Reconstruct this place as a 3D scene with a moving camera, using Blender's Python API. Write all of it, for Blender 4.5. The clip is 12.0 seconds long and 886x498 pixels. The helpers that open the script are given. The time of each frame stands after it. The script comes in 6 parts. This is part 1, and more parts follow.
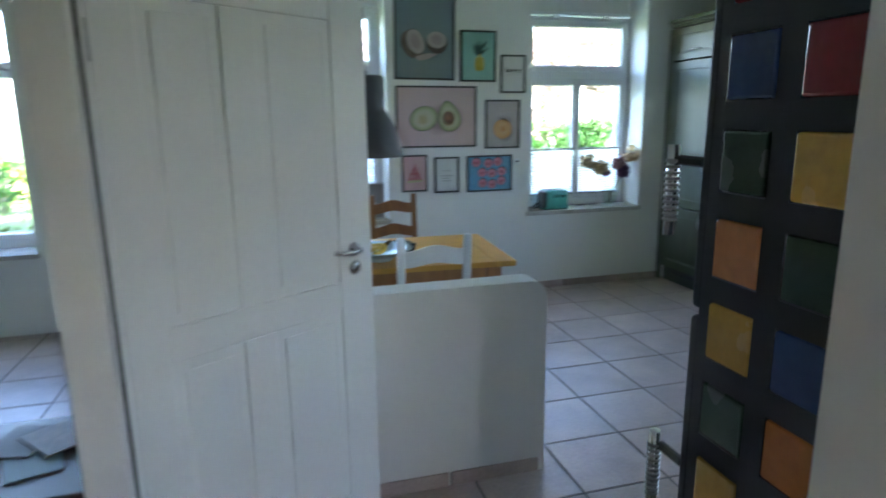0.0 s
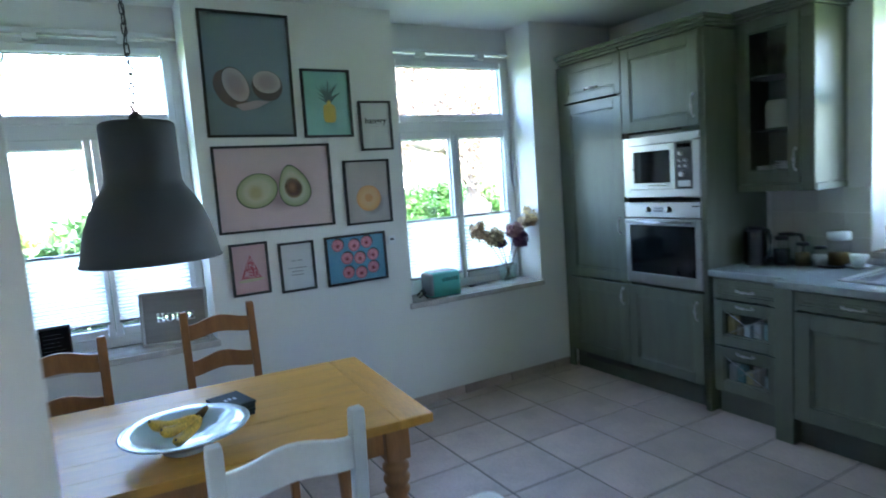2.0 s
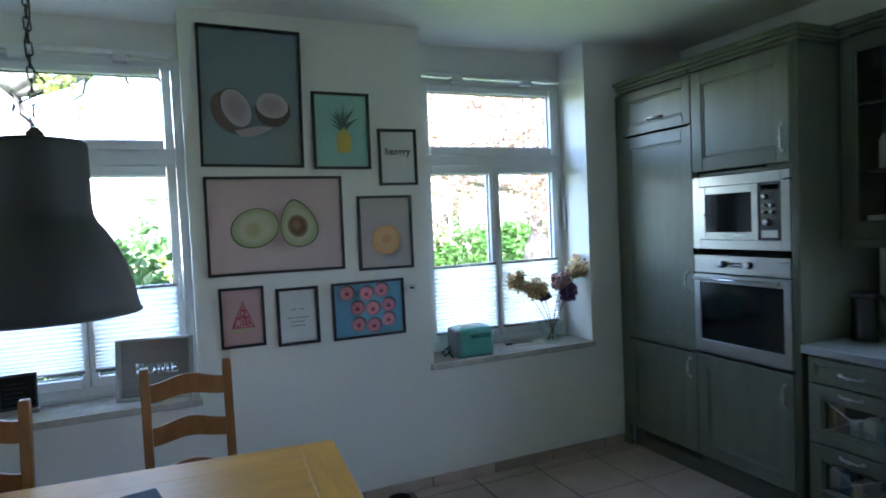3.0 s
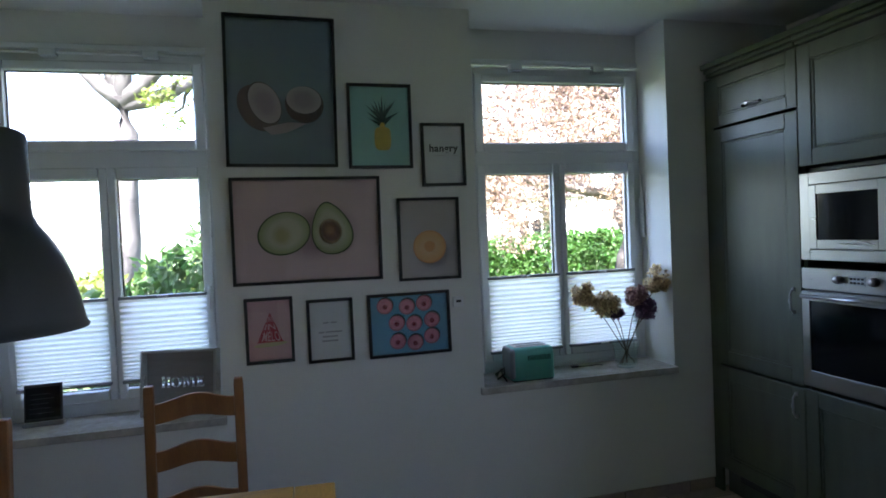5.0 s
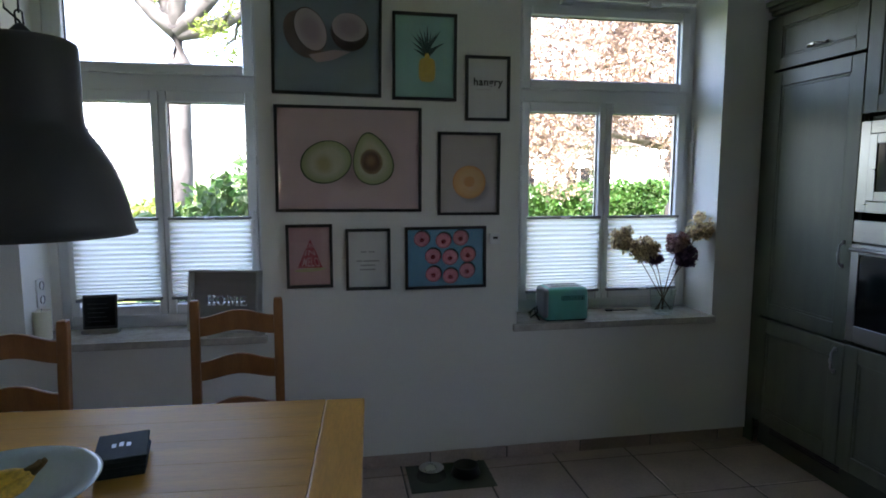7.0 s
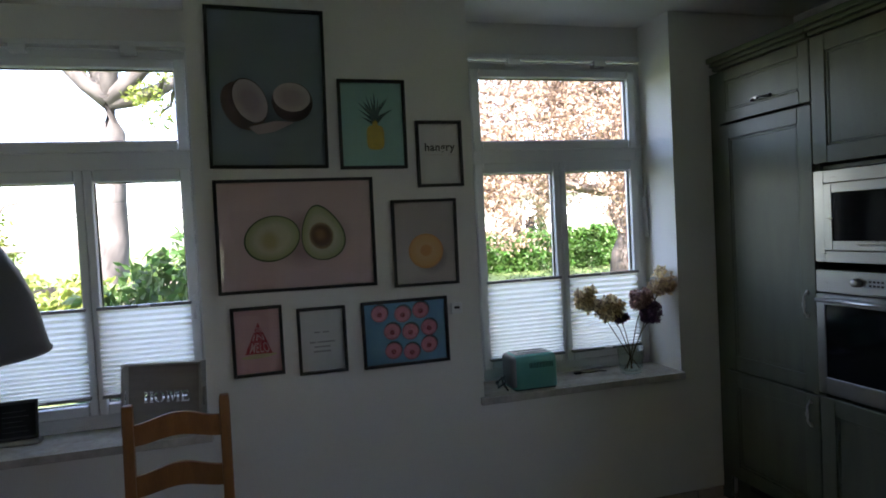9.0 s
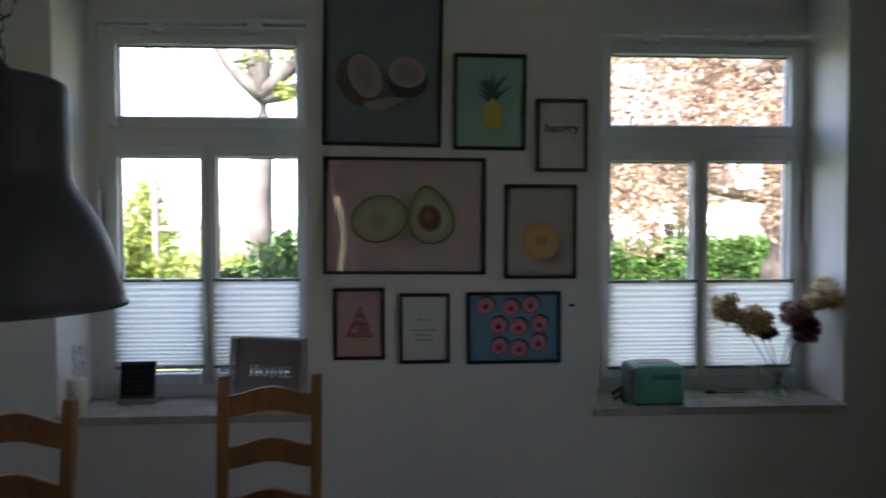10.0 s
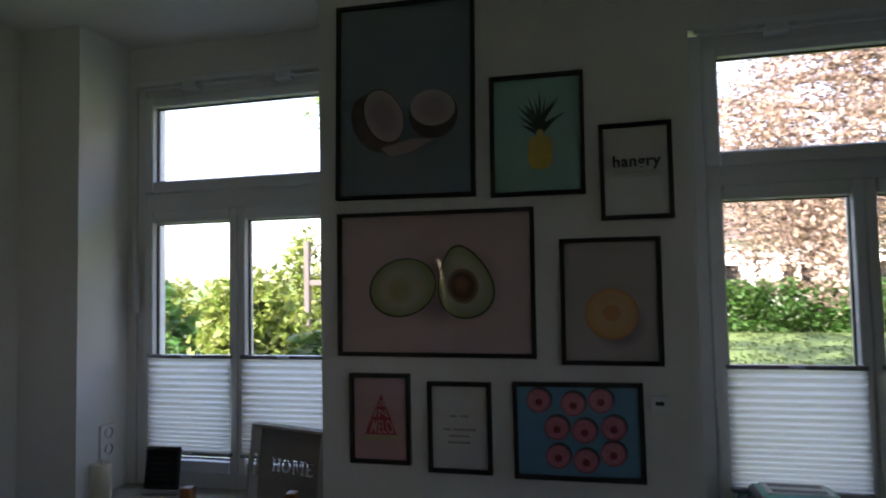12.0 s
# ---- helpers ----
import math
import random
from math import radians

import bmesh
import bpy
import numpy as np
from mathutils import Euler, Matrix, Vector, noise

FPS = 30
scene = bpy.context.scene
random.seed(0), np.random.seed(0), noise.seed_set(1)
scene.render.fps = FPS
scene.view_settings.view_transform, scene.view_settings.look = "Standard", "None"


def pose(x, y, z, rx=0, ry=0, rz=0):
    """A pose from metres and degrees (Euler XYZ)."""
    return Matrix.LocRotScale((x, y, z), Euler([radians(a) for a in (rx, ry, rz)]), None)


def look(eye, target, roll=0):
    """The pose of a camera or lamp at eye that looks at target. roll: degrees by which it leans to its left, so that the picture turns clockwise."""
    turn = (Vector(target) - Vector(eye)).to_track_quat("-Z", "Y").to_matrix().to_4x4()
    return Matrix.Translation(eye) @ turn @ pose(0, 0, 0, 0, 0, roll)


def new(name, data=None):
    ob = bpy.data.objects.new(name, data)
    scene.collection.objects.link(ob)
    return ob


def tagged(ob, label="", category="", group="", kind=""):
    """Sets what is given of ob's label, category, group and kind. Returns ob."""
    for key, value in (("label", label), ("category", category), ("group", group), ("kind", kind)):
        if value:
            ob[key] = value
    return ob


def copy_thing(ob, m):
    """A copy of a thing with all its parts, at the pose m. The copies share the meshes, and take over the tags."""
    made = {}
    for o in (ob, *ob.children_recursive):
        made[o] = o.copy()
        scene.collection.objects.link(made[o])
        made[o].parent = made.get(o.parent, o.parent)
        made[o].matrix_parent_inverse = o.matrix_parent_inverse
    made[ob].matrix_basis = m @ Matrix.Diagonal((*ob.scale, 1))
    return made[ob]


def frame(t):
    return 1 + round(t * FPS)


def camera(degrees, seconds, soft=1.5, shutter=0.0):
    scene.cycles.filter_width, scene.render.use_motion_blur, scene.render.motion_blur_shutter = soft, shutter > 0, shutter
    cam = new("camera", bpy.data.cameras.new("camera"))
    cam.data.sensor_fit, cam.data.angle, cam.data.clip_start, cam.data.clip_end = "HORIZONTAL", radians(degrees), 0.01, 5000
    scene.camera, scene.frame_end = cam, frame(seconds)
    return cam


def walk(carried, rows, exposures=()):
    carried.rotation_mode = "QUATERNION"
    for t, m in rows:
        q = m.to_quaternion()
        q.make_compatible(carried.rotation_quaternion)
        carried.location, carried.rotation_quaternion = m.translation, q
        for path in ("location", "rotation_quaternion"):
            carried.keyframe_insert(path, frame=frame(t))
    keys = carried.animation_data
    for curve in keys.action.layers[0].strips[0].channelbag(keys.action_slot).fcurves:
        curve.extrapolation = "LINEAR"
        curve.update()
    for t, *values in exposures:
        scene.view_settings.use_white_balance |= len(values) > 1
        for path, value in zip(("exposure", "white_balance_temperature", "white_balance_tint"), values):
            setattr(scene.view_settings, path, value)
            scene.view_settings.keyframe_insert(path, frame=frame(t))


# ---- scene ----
cam = camera(72.0, 12.0, soft=1.7, shutter=0.42)
PATH = [
    (0, (-0.108, -0.053, 1.616), (0.418, 1.83, 1.192), -0.7),
    (0.3, (-0.094, 0.119, 1.617), (0.607, 1.949, 1.219), -1.4),
    (0.5, (-0.019, 0.309, 1.645), (0.644, 2.155, 1.253), -1.6),
    (0.7, (-0.055, 0.496, 1.608), (0.6, 2.359, 1.297), -1.2),
    (1, (-0.005, 0.715, 1.596), (0.811, 2.513, 1.276), -0.5),
    (1.4, (0.038, 0.999, 1.596), (1.116, 2.66, 1.317), -5.7),
    (1.5, (0.067, 1.066, 1.596), (1.175, 2.704, 1.299), -5.5),
    (2, (0.294, 1.37, 1.592), (1.279, 3.095, 1.365), -4.2),
    (2.5, (0.512, 1.594, 1.576), (1.387, 3.386, 1.427), -2.4),
    (3, (0.81, 1.779, 1.596), (1.602, 3.613, 1.504), -2.6),
    (3.2, (0.904, 1.837, 1.593), (1.605, 3.707, 1.483), -3.4),
    (4.8, (1.202, 2.053, 1.569), (1.688, 3.992, 1.513), -2.4),
    (5, (1.185, 2.076, 1.575), (1.685, 4.011, 1.52), -2.5),
    (5.5, (1.165, 2.107, 1.572), (1.691, 4.037, 1.563), -4.0),
    (6, (1.179, 2.087, 1.584), (1.663, 4.028, 1.574), -2.1),
    (6.5, (1.192, 2.065, 1.551), (1.621, 4.016, 1.452), -0.2),
    (7, (1.211, 2.049, 1.527), (1.564, 4.004, 1.294), 0.0),
    (7.5, (1.253, 2.046, 1.541), (1.633, 3.996, 1.307), -1.6),
    (7.7, (1.238, 2.057, 1.532), (1.699, 3.99, 1.309), -1.7),
    (9.3, (1.204, 2.277, 1.616), (1.732, 4.205, 1.561), -2.9),
    (9.5, (1.235, 2.312, 1.596), (1.763, 4.238, 1.484), -2.5),
    (10, (1.324, 2.42, 1.539), (1.428, 4.417, 1.487), -0.1),
    (10.5, (1.435, 2.54, 1.529), (1.364, 4.535, 1.398), -0.4),
    (11, (1.602, 2.777, 1.558), (1.526, 4.775, 1.537), -0.8),
    (11.5, (1.701, 2.923, 1.572), (1.485, 4.911, 1.634), -1.4),
    (12, (1.823, 3.03, 1.625), (1.372, 4.975, 1.728), -1.2),
]
EXPOSURES = [(0, 5.42, 5650, 12), (0.5, 5.42, 5500, 12), (1.5, 5.46, 5400, 12), (2, 5.5, 5450, 12.5), (2.5, 5.38, 5550, 13), (3, 5.05, 5650, 15), (5, 4.15, 6000, 20), (5.5, 4.1, 6100, 21), (6.5, 4.0, 6300, 22), (7.5, 4.12, 6400, 22), (9.5, 3.7, 6700, 23), (10, 3.65, 6750, 23), (11, 3.25, 6750, 24), (12, 3.0, 6700, 24)]
walk(cam, [(t, look(eye, target, roll)) for t, eye, target, roll in PATH], EXPOSURES)

# ---- world and sun ----
world = bpy.data.worlds.new("world")
scene.world = world
world.use_nodes = True
SUN_EL, SUN_AZ = 46.0, 205.0
sky = world.node_tree.nodes.new("ShaderNodeTexSky")
sky.sky_type, sky.sun_disc = "NISHITA", False
sky.dust_density, sky.ozone_density = 2.2, 0.5
sky.sun_elevation, sky.sun_rotation = radians(SUN_EL), radians(SUN_AZ)
background = world.node_tree.nodes["Background"]
background.inputs["Strength"].default_value = 0.15
world.node_tree.links.new(sky.outputs["Color"], background.inputs["Color"])
sun = new("sun", bpy.data.lights.new("sun", "SUN"))
sun.data.energy, sun.data.angle, sun.data.color = 3.5, radians(0.5), (1.0, 0.95, 0.87)
SUN_FROM = Vector((math.sin(radians(SUN_AZ)) * math.cos(radians(SUN_EL)), math.cos(radians(SUN_AZ)) * math.cos(radians(SUN_EL)), math.sin(radians(SUN_EL))))
sun.matrix_world = look(SUN_FROM * 30, (0, 0, 0))


# ---- materials ----
def mat(name, col, rough=0.55, metal=0.0, var=0.12, scale=6.0, fine=80.0, bump=0.05, stretch=(1, 1, 1), random_tint=0.0, sheen=0.0, coat=0.0, spec=0.5):
    """A surface with broad and fine variation of its colour and gloss, and a fine relief."""
    m = bpy.data.materials.new(name)
    m.use_nodes = True
    n, l = m.node_tree.nodes, m.node_tree.links
    b = n["Principled BSDF"]
    b.inputs["Metallic"].default_value = metal
    b.inputs["Coat Weight"].default_value = coat
    b.inputs["Sheen Weight"].default_value = sheen
    b.inputs["Specular IOR Level"].default_value = spec
    tc, mp = n.new("ShaderNodeTexCoord"), n.new("ShaderNodeMapping")
    mp.inputs["Scale"].default_value = stretch
    l.new(tc.outputs["Object"], mp.inputs["Vector"])
    if random_tint:
        info, add = n.new("ShaderNodeObjectInfo"), n.new("ShaderNodeVectorMath")
        sc = n.new("ShaderNodeMath")
        sc.operation, sc.inputs[1].default_value = "MULTIPLY", 37.0
        l.new(info.outputs["Random"], sc.inputs[0])
        l.new(mp.outputs["Vector"], add.inputs[0])
        l.new(sc.outputs[0], add.inputs[1])
        vec = add.outputs["Vector"]
    else:
        vec = mp.outputs["Vector"]
    broad, grain = n.new("ShaderNodeTexNoise"), n.new("ShaderNodeTexNoise")
    broad.inputs["Scale"].default_value, broad.inputs["Detail"].default_value = scale, 4.0
    grain.inputs["Scale"].default_value, grain.inputs["Detail"].default_value = fine, 3.0
    l.new(vec, broad.inputs["Vector"]), l.new(vec, grain.inputs["Vector"])
    mix = n.new("ShaderNodeMixRGB")
    mix.blend_type, mix.inputs["Fac"].default_value = "MIX", 0.35
    l.new(broad.outputs["Fac"], mix.inputs["Color1"]), l.new(grain.outputs["Fac"], mix.inputs["Color2"])
    ramp = n.new("ShaderNodeValToRGB")
    ramp.color_ramp.elements[0].position, ramp.color_ramp.elements[1].position = 0.3, 0.7
    ramp.color_ramp.elements[0].color = (*[c * (1 - var) for c in col], 1)
    ramp.color_ramp.elements[1].color = (*[min(1, c * (1 + var)) for c in col], 1)
    l.new(mix.outputs["Color"], ramp.inputs["Fac"])
    colour = ramp.outputs["Color"]
    if random_tint:
        hsv, mr = n.new("ShaderNodeHueSaturation"), n.new("ShaderNodeMapRange")
        mr.inputs["To Min"].default_value, mr.inputs["To Max"].default_value = 1 - random_tint, 1 + random_tint
        l.new(info.outputs["Random"], mr.inputs["Value"])
        l.new(mr.outputs["Result"], hsv.inputs["Value"])
        l.new(colour, hsv.inputs["Color"])
        colour = hsv.outputs["Color"]
    l.new(colour, b.inputs["Base Color"])
    rr = n.new("ShaderNodeMapRange")
    rr.inputs["To Min"].default_value, rr.inputs["To Max"].default_value = max(0.02, rough - 0.08), min(1, rough + 0.08)
    l.new(broad.outputs["Fac"], rr.inputs["Value"]), l.new(rr.outputs["Result"], b.inputs["Roughness"])
    if bump:
        bp = n.new("ShaderNodeBump")
        bp.inputs["Strength"].default_value, bp.inputs["Distance"].default_value = bump, 0.01
        l.new(grain.outputs["Fac"], bp.inputs["Height"]), l.new(bp.outputs["Normal"], b.inputs["Normal"])
    return m


def glass_mat(name, tint=(1, 1, 1), gloss_rough=0.02, strength=1.0):
    """A thin clear sheet: see-through, with a Fresnel gloss."""
    m = bpy.data.materials.new(name)
    m.use_nodes = True
    n, l = m.node_tree.nodes, m.node_tree.links
    n.remove(n["Principled BSDF"])
    t, g, mx, f = n.new("ShaderNodeBsdfTransparent"), n.new("ShaderNodeBsdfGlossy"), n.new("ShaderNodeMixShader"), n.new("ShaderNodeMath")
    t.inputs["Color"].default_value = (*tint, 1)
    g.inputs["Roughness"].default_value = gloss_rough
    lw, pw = n.new("ShaderNodeLayerWeight"), n.new("ShaderNodeMath")
    pw.operation, pw.inputs[1].default_value = "POWER", 4.0
    f.operation, f.inputs[1].default_value, f.inputs[2].default_value = "MULTIPLY_ADD", 0.8, 0.035 * strength
    l.new(lw.outputs["Facing"], pw.inputs[0]), l.new(pw.outputs[0], f.inputs[0])
    l.new(f.outputs[0], mx.inputs[0]), l.new(t.outputs[0], mx.inputs[1]), l.new(g.outputs[0], mx.inputs[2])
    l.new(mx.outputs[0], n["Material Output"].inputs["Surface"])
    return m


def leafy(name, col, var=0.35, glow=0.45):
    """Leaves that let light through, each with its own tint."""
    m = bpy.data.materials.new(name)
    m.use_nodes = True
    n, l = m.node_tree.nodes, m.node_tree.links
    b = n["Principled BSDF"]
    b.inputs["Roughness"].default_value = 0.5
    geo, mr, hsv = n.new("ShaderNodeNewGeometry"), n.new("ShaderNodeMapRange"), n.new("ShaderNodeHueSaturation")
    mr.inputs["To Min"].default_value, mr.inputs["To Max"].default_value = 1 - var, 1 + var
    hsv.inputs["Color"].default_value = (*col, 1)
    l.new(geo.outputs["Random Per Island"], mr.inputs["Value"]), l.new(mr.outputs["Result"], hsv.inputs["Value"])
    hue = n.new("ShaderNodeMapRange")
    hue.inputs["To Min"].default_value, hue.inputs["To Max"].default_value = 0.48, 0.52
    l.new(geo.outputs["Random Per Island"], hue.inputs["Value"]), l.new(hue.outputs["Result"], hsv.inputs["Hue"])
    tr, mx = n.new("ShaderNodeBsdfTranslucent"), n.new("ShaderNodeMixShader")
    mx.inputs[0].default_value = glow
    l.new(hsv.outputs["Color"], b.inputs["Base Color"]), l.new(hsv.outputs["Color"], tr.inputs["Color"])
    l.new(b.outputs[0], mx.inputs[1]), l.new(tr.outputs[0], mx.inputs[2])
    l.new(mx.outputs[0], n["Material Output"].inputs["Surface"])
    return m


def cloth_mat(name, col, through_light=0.5):
    m = mat(name, col, 0.8, var=0.04, scale=3, fine=300, bump=0.1)
    n, l = m.node_tree.nodes, m.node_tree.links
    tr, mx = n.new("ShaderNodeBsdfTranslucent"), n.new("ShaderNodeMixShader")
    tr.inputs["Color"].default_value = (*col, 1)
    mx.inputs[0].default_value = through_light
    l.new(n["Principled BSDF"].outputs[0], mx.inputs[1]), l.new(tr.outputs[0], mx.inputs[2])
    l.new(mx.outputs[0], n["Material Output"].inputs["Surface"])
    return m


M_WALL = mat("wall_paint", (0.79, 0.78, 0.75), 0.85, var=0.03, scale=1.5, fine=140, bump=0.12)
M_CEIL = mat("ceiling_paint", (0.82, 0.81, 0.79), 0.9, var=0.02, scale=1.2, fine=120, bump=0.08)
M_WHITE = mat("white_lacquer", (0.76, 0.75, 0.71), 0.35, var=0.03, scale=3, fine=60, bump=0.02)
M_PVC = mat("white_window_plastic", (0.78, 0.79, 0.80), 0.3, var=0.02, scale=4, fine=60, bump=0.01)
# dark grey for the painted door-gap shade and the display's text lines
M_DARKSTRIP = mat("dark_grey_strip", (0.09, 0.09, 0.09), 0.7, var=0.1, scale=20, fine=100, bump=0.05)
# hall walls kept dark so that less light bounces onto the door
M_HALL = mat("hall_darkened", (0.27, 0.25, 0.225), 0.75, var=0.06, scale=2, fine=120, bump=0.05)
M_TILE = mat("floor_tile", (0.46, 0.36, 0.312), 0.38, var=0.22, scale=4.5, fine=70, bump=0.06, random_tint=0.09)
M_GROUT = mat("grout", (0.13, 0.12, 0.115), 0.9, var=0.15, scale=20, fine=200, bump=0.3)
M_MARBLE = mat("grey_marble", (0.50, 0.47, 0.43), 0.12, var=0.28, scale=9, fine=40, bump=0.01)
M_GREEN = mat("sage_green_paint", (0.118, 0.128, 0.091), 0.38, spec=0.36, var=0.17, scale=2.5, fine=90, bump=0.05, stretch=(6, 6, 1))
M_DARKGREEN = mat("dark_green_plinth", (0.09, 0.10, 0.078), 0.5, var=0.10, scale=3, fine=90, bump=0.05)
M_STEEL = mat("brushed_steel", (0.37, 0.37, 0.36), 0.30, metal=1.0, var=0.03, scale=2, fine=60, bump=0.0, stretch=(1, 1, 12))
M_CHROME = mat("chrome", (0.75, 0.75, 0.76), 0.1, metal=1.0, var=0.04, scale=10, fine=60, bump=0.0)
M_PEWTER = mat("pewter", (0.42, 0.41, 0.38), 0.35, metal=1.0, var=0.2, scale=40, fine=200, bump=0.15)
M_BLACKGLASS = mat("black_glass", (0.006, 0.006, 0.007), 0.06, spec=0.2, var=0.1, scale=3, fine=40, bump=0.0)
M_BLACK = mat("black_plastic", (0.02, 0.02, 0.022), 0.35, var=0.15, scale=12, fine=120, bump=0.03)
M_FRAMEBLACK = mat("black_frame_wood", (0.018, 0.017, 0.017), 0.4, var=0.2, scale=14, fine=150, bump=0.05)
M_PINE = mat("honey_pine", (0.63, 0.325, 0.062), 0.42, var=0.16, scale=2.2, fine=22, bump=0.03, stretch=(1.0, 7, 7), spec=0.28)
M_PINE_Y = mat("honey_pine_across", (0.63, 0.325, 0.062), 0.42, var=0.22, scale=2.2, fine=22, bump=0.03, stretch=(7, 1, 7), spec=0.28)
M_PINE_DARK = mat("pine_leg", (0.36, 0.165, 0.05), 0.4, var=0.25, scale=3.0, fine=30, bump=0.04, stretch=(9, 9, 1), coat=0.1)
M_CHAIR = mat("pine_chair", (0.27, 0.115, 0.036), 0.42, var=0.25, scale=3.0, fine=30, bump=0.05, stretch=(9, 9, 1.5))
M_CHAIRWHITE = mat("white_chair_paint", (0.74, 0.75, 0.74), 0.45, var=0.07, scale=6, fine=60, bump=0.06)
M_LAMP = mat("dark_grey_lamp", (0.035, 0.037, 0.04), 0.55, var=0.12, scale=5, fine=150, bump=0.03)
M_LAMPIN = mat("white_lamp_inside", (0.75, 0.75, 0.73), 0.5, var=0.04, scale=5, fine=100, bump=0.01)
M_COUNTER = mat("grey_worktop", (0.24, 0.255, 0.245), 0.24, var=0.10, scale=30, fine=200, bump=0.02)
M_BACKTILE = mat("backsplash_tile", (0.68, 0.67, 0.62), 0.2, var=0.05, scale=5, fine=60, bump=0.03, random_tint=0.04)
M_GLASS = glass_mat("window_glass")
M_PICGLASS = glass_mat("picture_glass", gloss_rough=0.015)
M_CABGLASS = glass_mat("cabinet_glass", (0.94, 0.95, 0.945), 0.05)
M_VASE = glass_mat("green_glass", (0.93, 0.975, 0.955), 0.03, 1.4)
M_BLIND = cloth_mat("white_blind", (0.82, 0.82, 0.80), 0.52)
M_TURQ = mat("turquoise_enamel", (0.14, 0.50, 0.42), 0.3, var=0.05, scale=6, fine=90, bump=0.01, coat=0.3)
M_CERAMIC = mat("white_ceramic", (0.75, 0.78, 0.78), 0.15, var=0.03, scale=8, fine=90, bump=0.01, coat=0.4)
M_BANANA = mat("banana_skin", (0.60, 0.36, 0.03), 0.5, var=0.5, scale=22, fine=90, bump=0.05)
M_BANANATIP = mat("banana_stem", (0.17, 0.11, 0.03), 0.7, var=0.3, scale=30, fine=120, bump=0.1)
M_CARD = mat("dark_green_card", (0.018, 0.026, 0.023), 0.68, spec=0.25, var=0.2, scale=10, fine=100, bump=0.05)
M_WAX = mat("cream_wax", (0.78, 0.73, 0.58), 0.5, var=0.04, scale=8, fine=60, bump=0.02)
M_GREYWOOD = mat("grey_washed_wood", (0.30, 0.28, 0.265), 0.6, var=0.14, scale=5, fine=60, bump=0.08, stretch=(1, 8, 8))
M_GREYEDGE = mat("pale_grey_wood", (0.50, 0.49, 0.47), 0.6, var=0.10, scale=5, fine=60, bump=0.08)
M_BRICK = mat("red_brick", (0.30, 0.085, 0.05), 0.85, var=0.25, scale=20, fine=120, bump=0.4, random_tint=0.15)
M_RENDER = mat("pale_house_render", (0.75, 0.74, 0.70), 0.9, var=0.05, scale=1, fine=20, bump=0.1)
M_ROOF = mat("dark_roof", (0.11, 0.09, 0.085), 0.8, var=0.2, scale=2, fine=15, bump=0.3)
M_GRASS = mat("lawn_soil", (0.06, 0.10, 0.02), 0.9, var=0.3, scale=0.8, fine=30, bump=0.5)
M_BARK = mat("pale_bark", (0.058, 0.055, 0.052), 0.9, var=0.9, scale=1.6, fine=9, bump=0.6, stretch=(1.6, 1.6, 1))
M_DARKBARK = mat("dark_bark", (0.10, 0.085, 0.075), 0.9, var=0.3, scale=4, fine=25, bump=0.6, stretch=(3, 3, 1))
M_LEAF = leafy("green_leaf", (0.042, 0.108, 0.016))
M_LEAFDARK = leafy("dark_green_leaf", (0.04, 0.085, 0.02))
M_LEAFLIME = leafy("lime_leaf", (0.15, 0.20, 0.035))
M_BEECH = leafy("copper_leaf", (0.25, 0.18, 0.132), 0.75, 0.42)
M_GRASSBLADE = leafy("grass_blade", (0.085, 0.125, 0.035))


# ---- mesh helpers ----
def box(bm, x0, x1, y0, y1, z0, z1, bevel=0.0, seg=1):
    b = bmesh.new()
    bmesh.ops.create_cube(b, size=1)
    for v in b.verts:
        v.co = ((x0 + x1) / 2 + v.co.x * (x1 - x0), (y0 + y1) / 2 + v.co.y * (y1 - y0), (z0 + z1) / 2 + v.co.z * (z1 - z0))
    if bevel:
        bmesh.ops.bevel(b, geom=list(b.edges), offset=bevel, segments=seg, affect="EDGES", profile=0.5)
    merge(bm, b)
    return bm


def merge(bm, b, m=None):
    if m is not None:
        bmesh.ops.transform(b, matrix=m, verts=list(b.verts))
    verts = [bm.verts.new(v.co) for v in b.verts]
    b.verts.index_update()
    for f in b.faces:
        g = bm.faces.new([verts[v.index] for v in f.verts])
        g.smooth = f.smooth
    b.free()


def lathe(bm, profile, seg=32, at=(0, 0, 0), sx=1.0, sy=1.0, close=False):
    """Turn (radius, height) pairs round the upright axis."""
    rings = []
    for r, z in profile:
        if r < 1e-5:
            rings.append([bm.verts.new((at[0], at[1], at[2] + z))])
        else:
            rings.append([bm.verts.new((at[0] + sx * r * math.cos(2 * math.pi * k / seg), at[1] + sy * r * math.sin(2 * math.pi * k / seg), at[2] + z)) for k in range(seg)])
    for a, b in zip(rings, rings[1:]):
        for k in range(seg):
            q = (k + 1) % seg
            vs = [a[0], b[q], b[k]] if len(a) == 1 else [a[k], a[q], b[0]] if len(b) == 1 else [a[k], a[q], b[q], b[k]]
            if len(a) == 1 and len(b) == 1:
                continue
            bm.faces.new(vs).smooth = True
    return bm


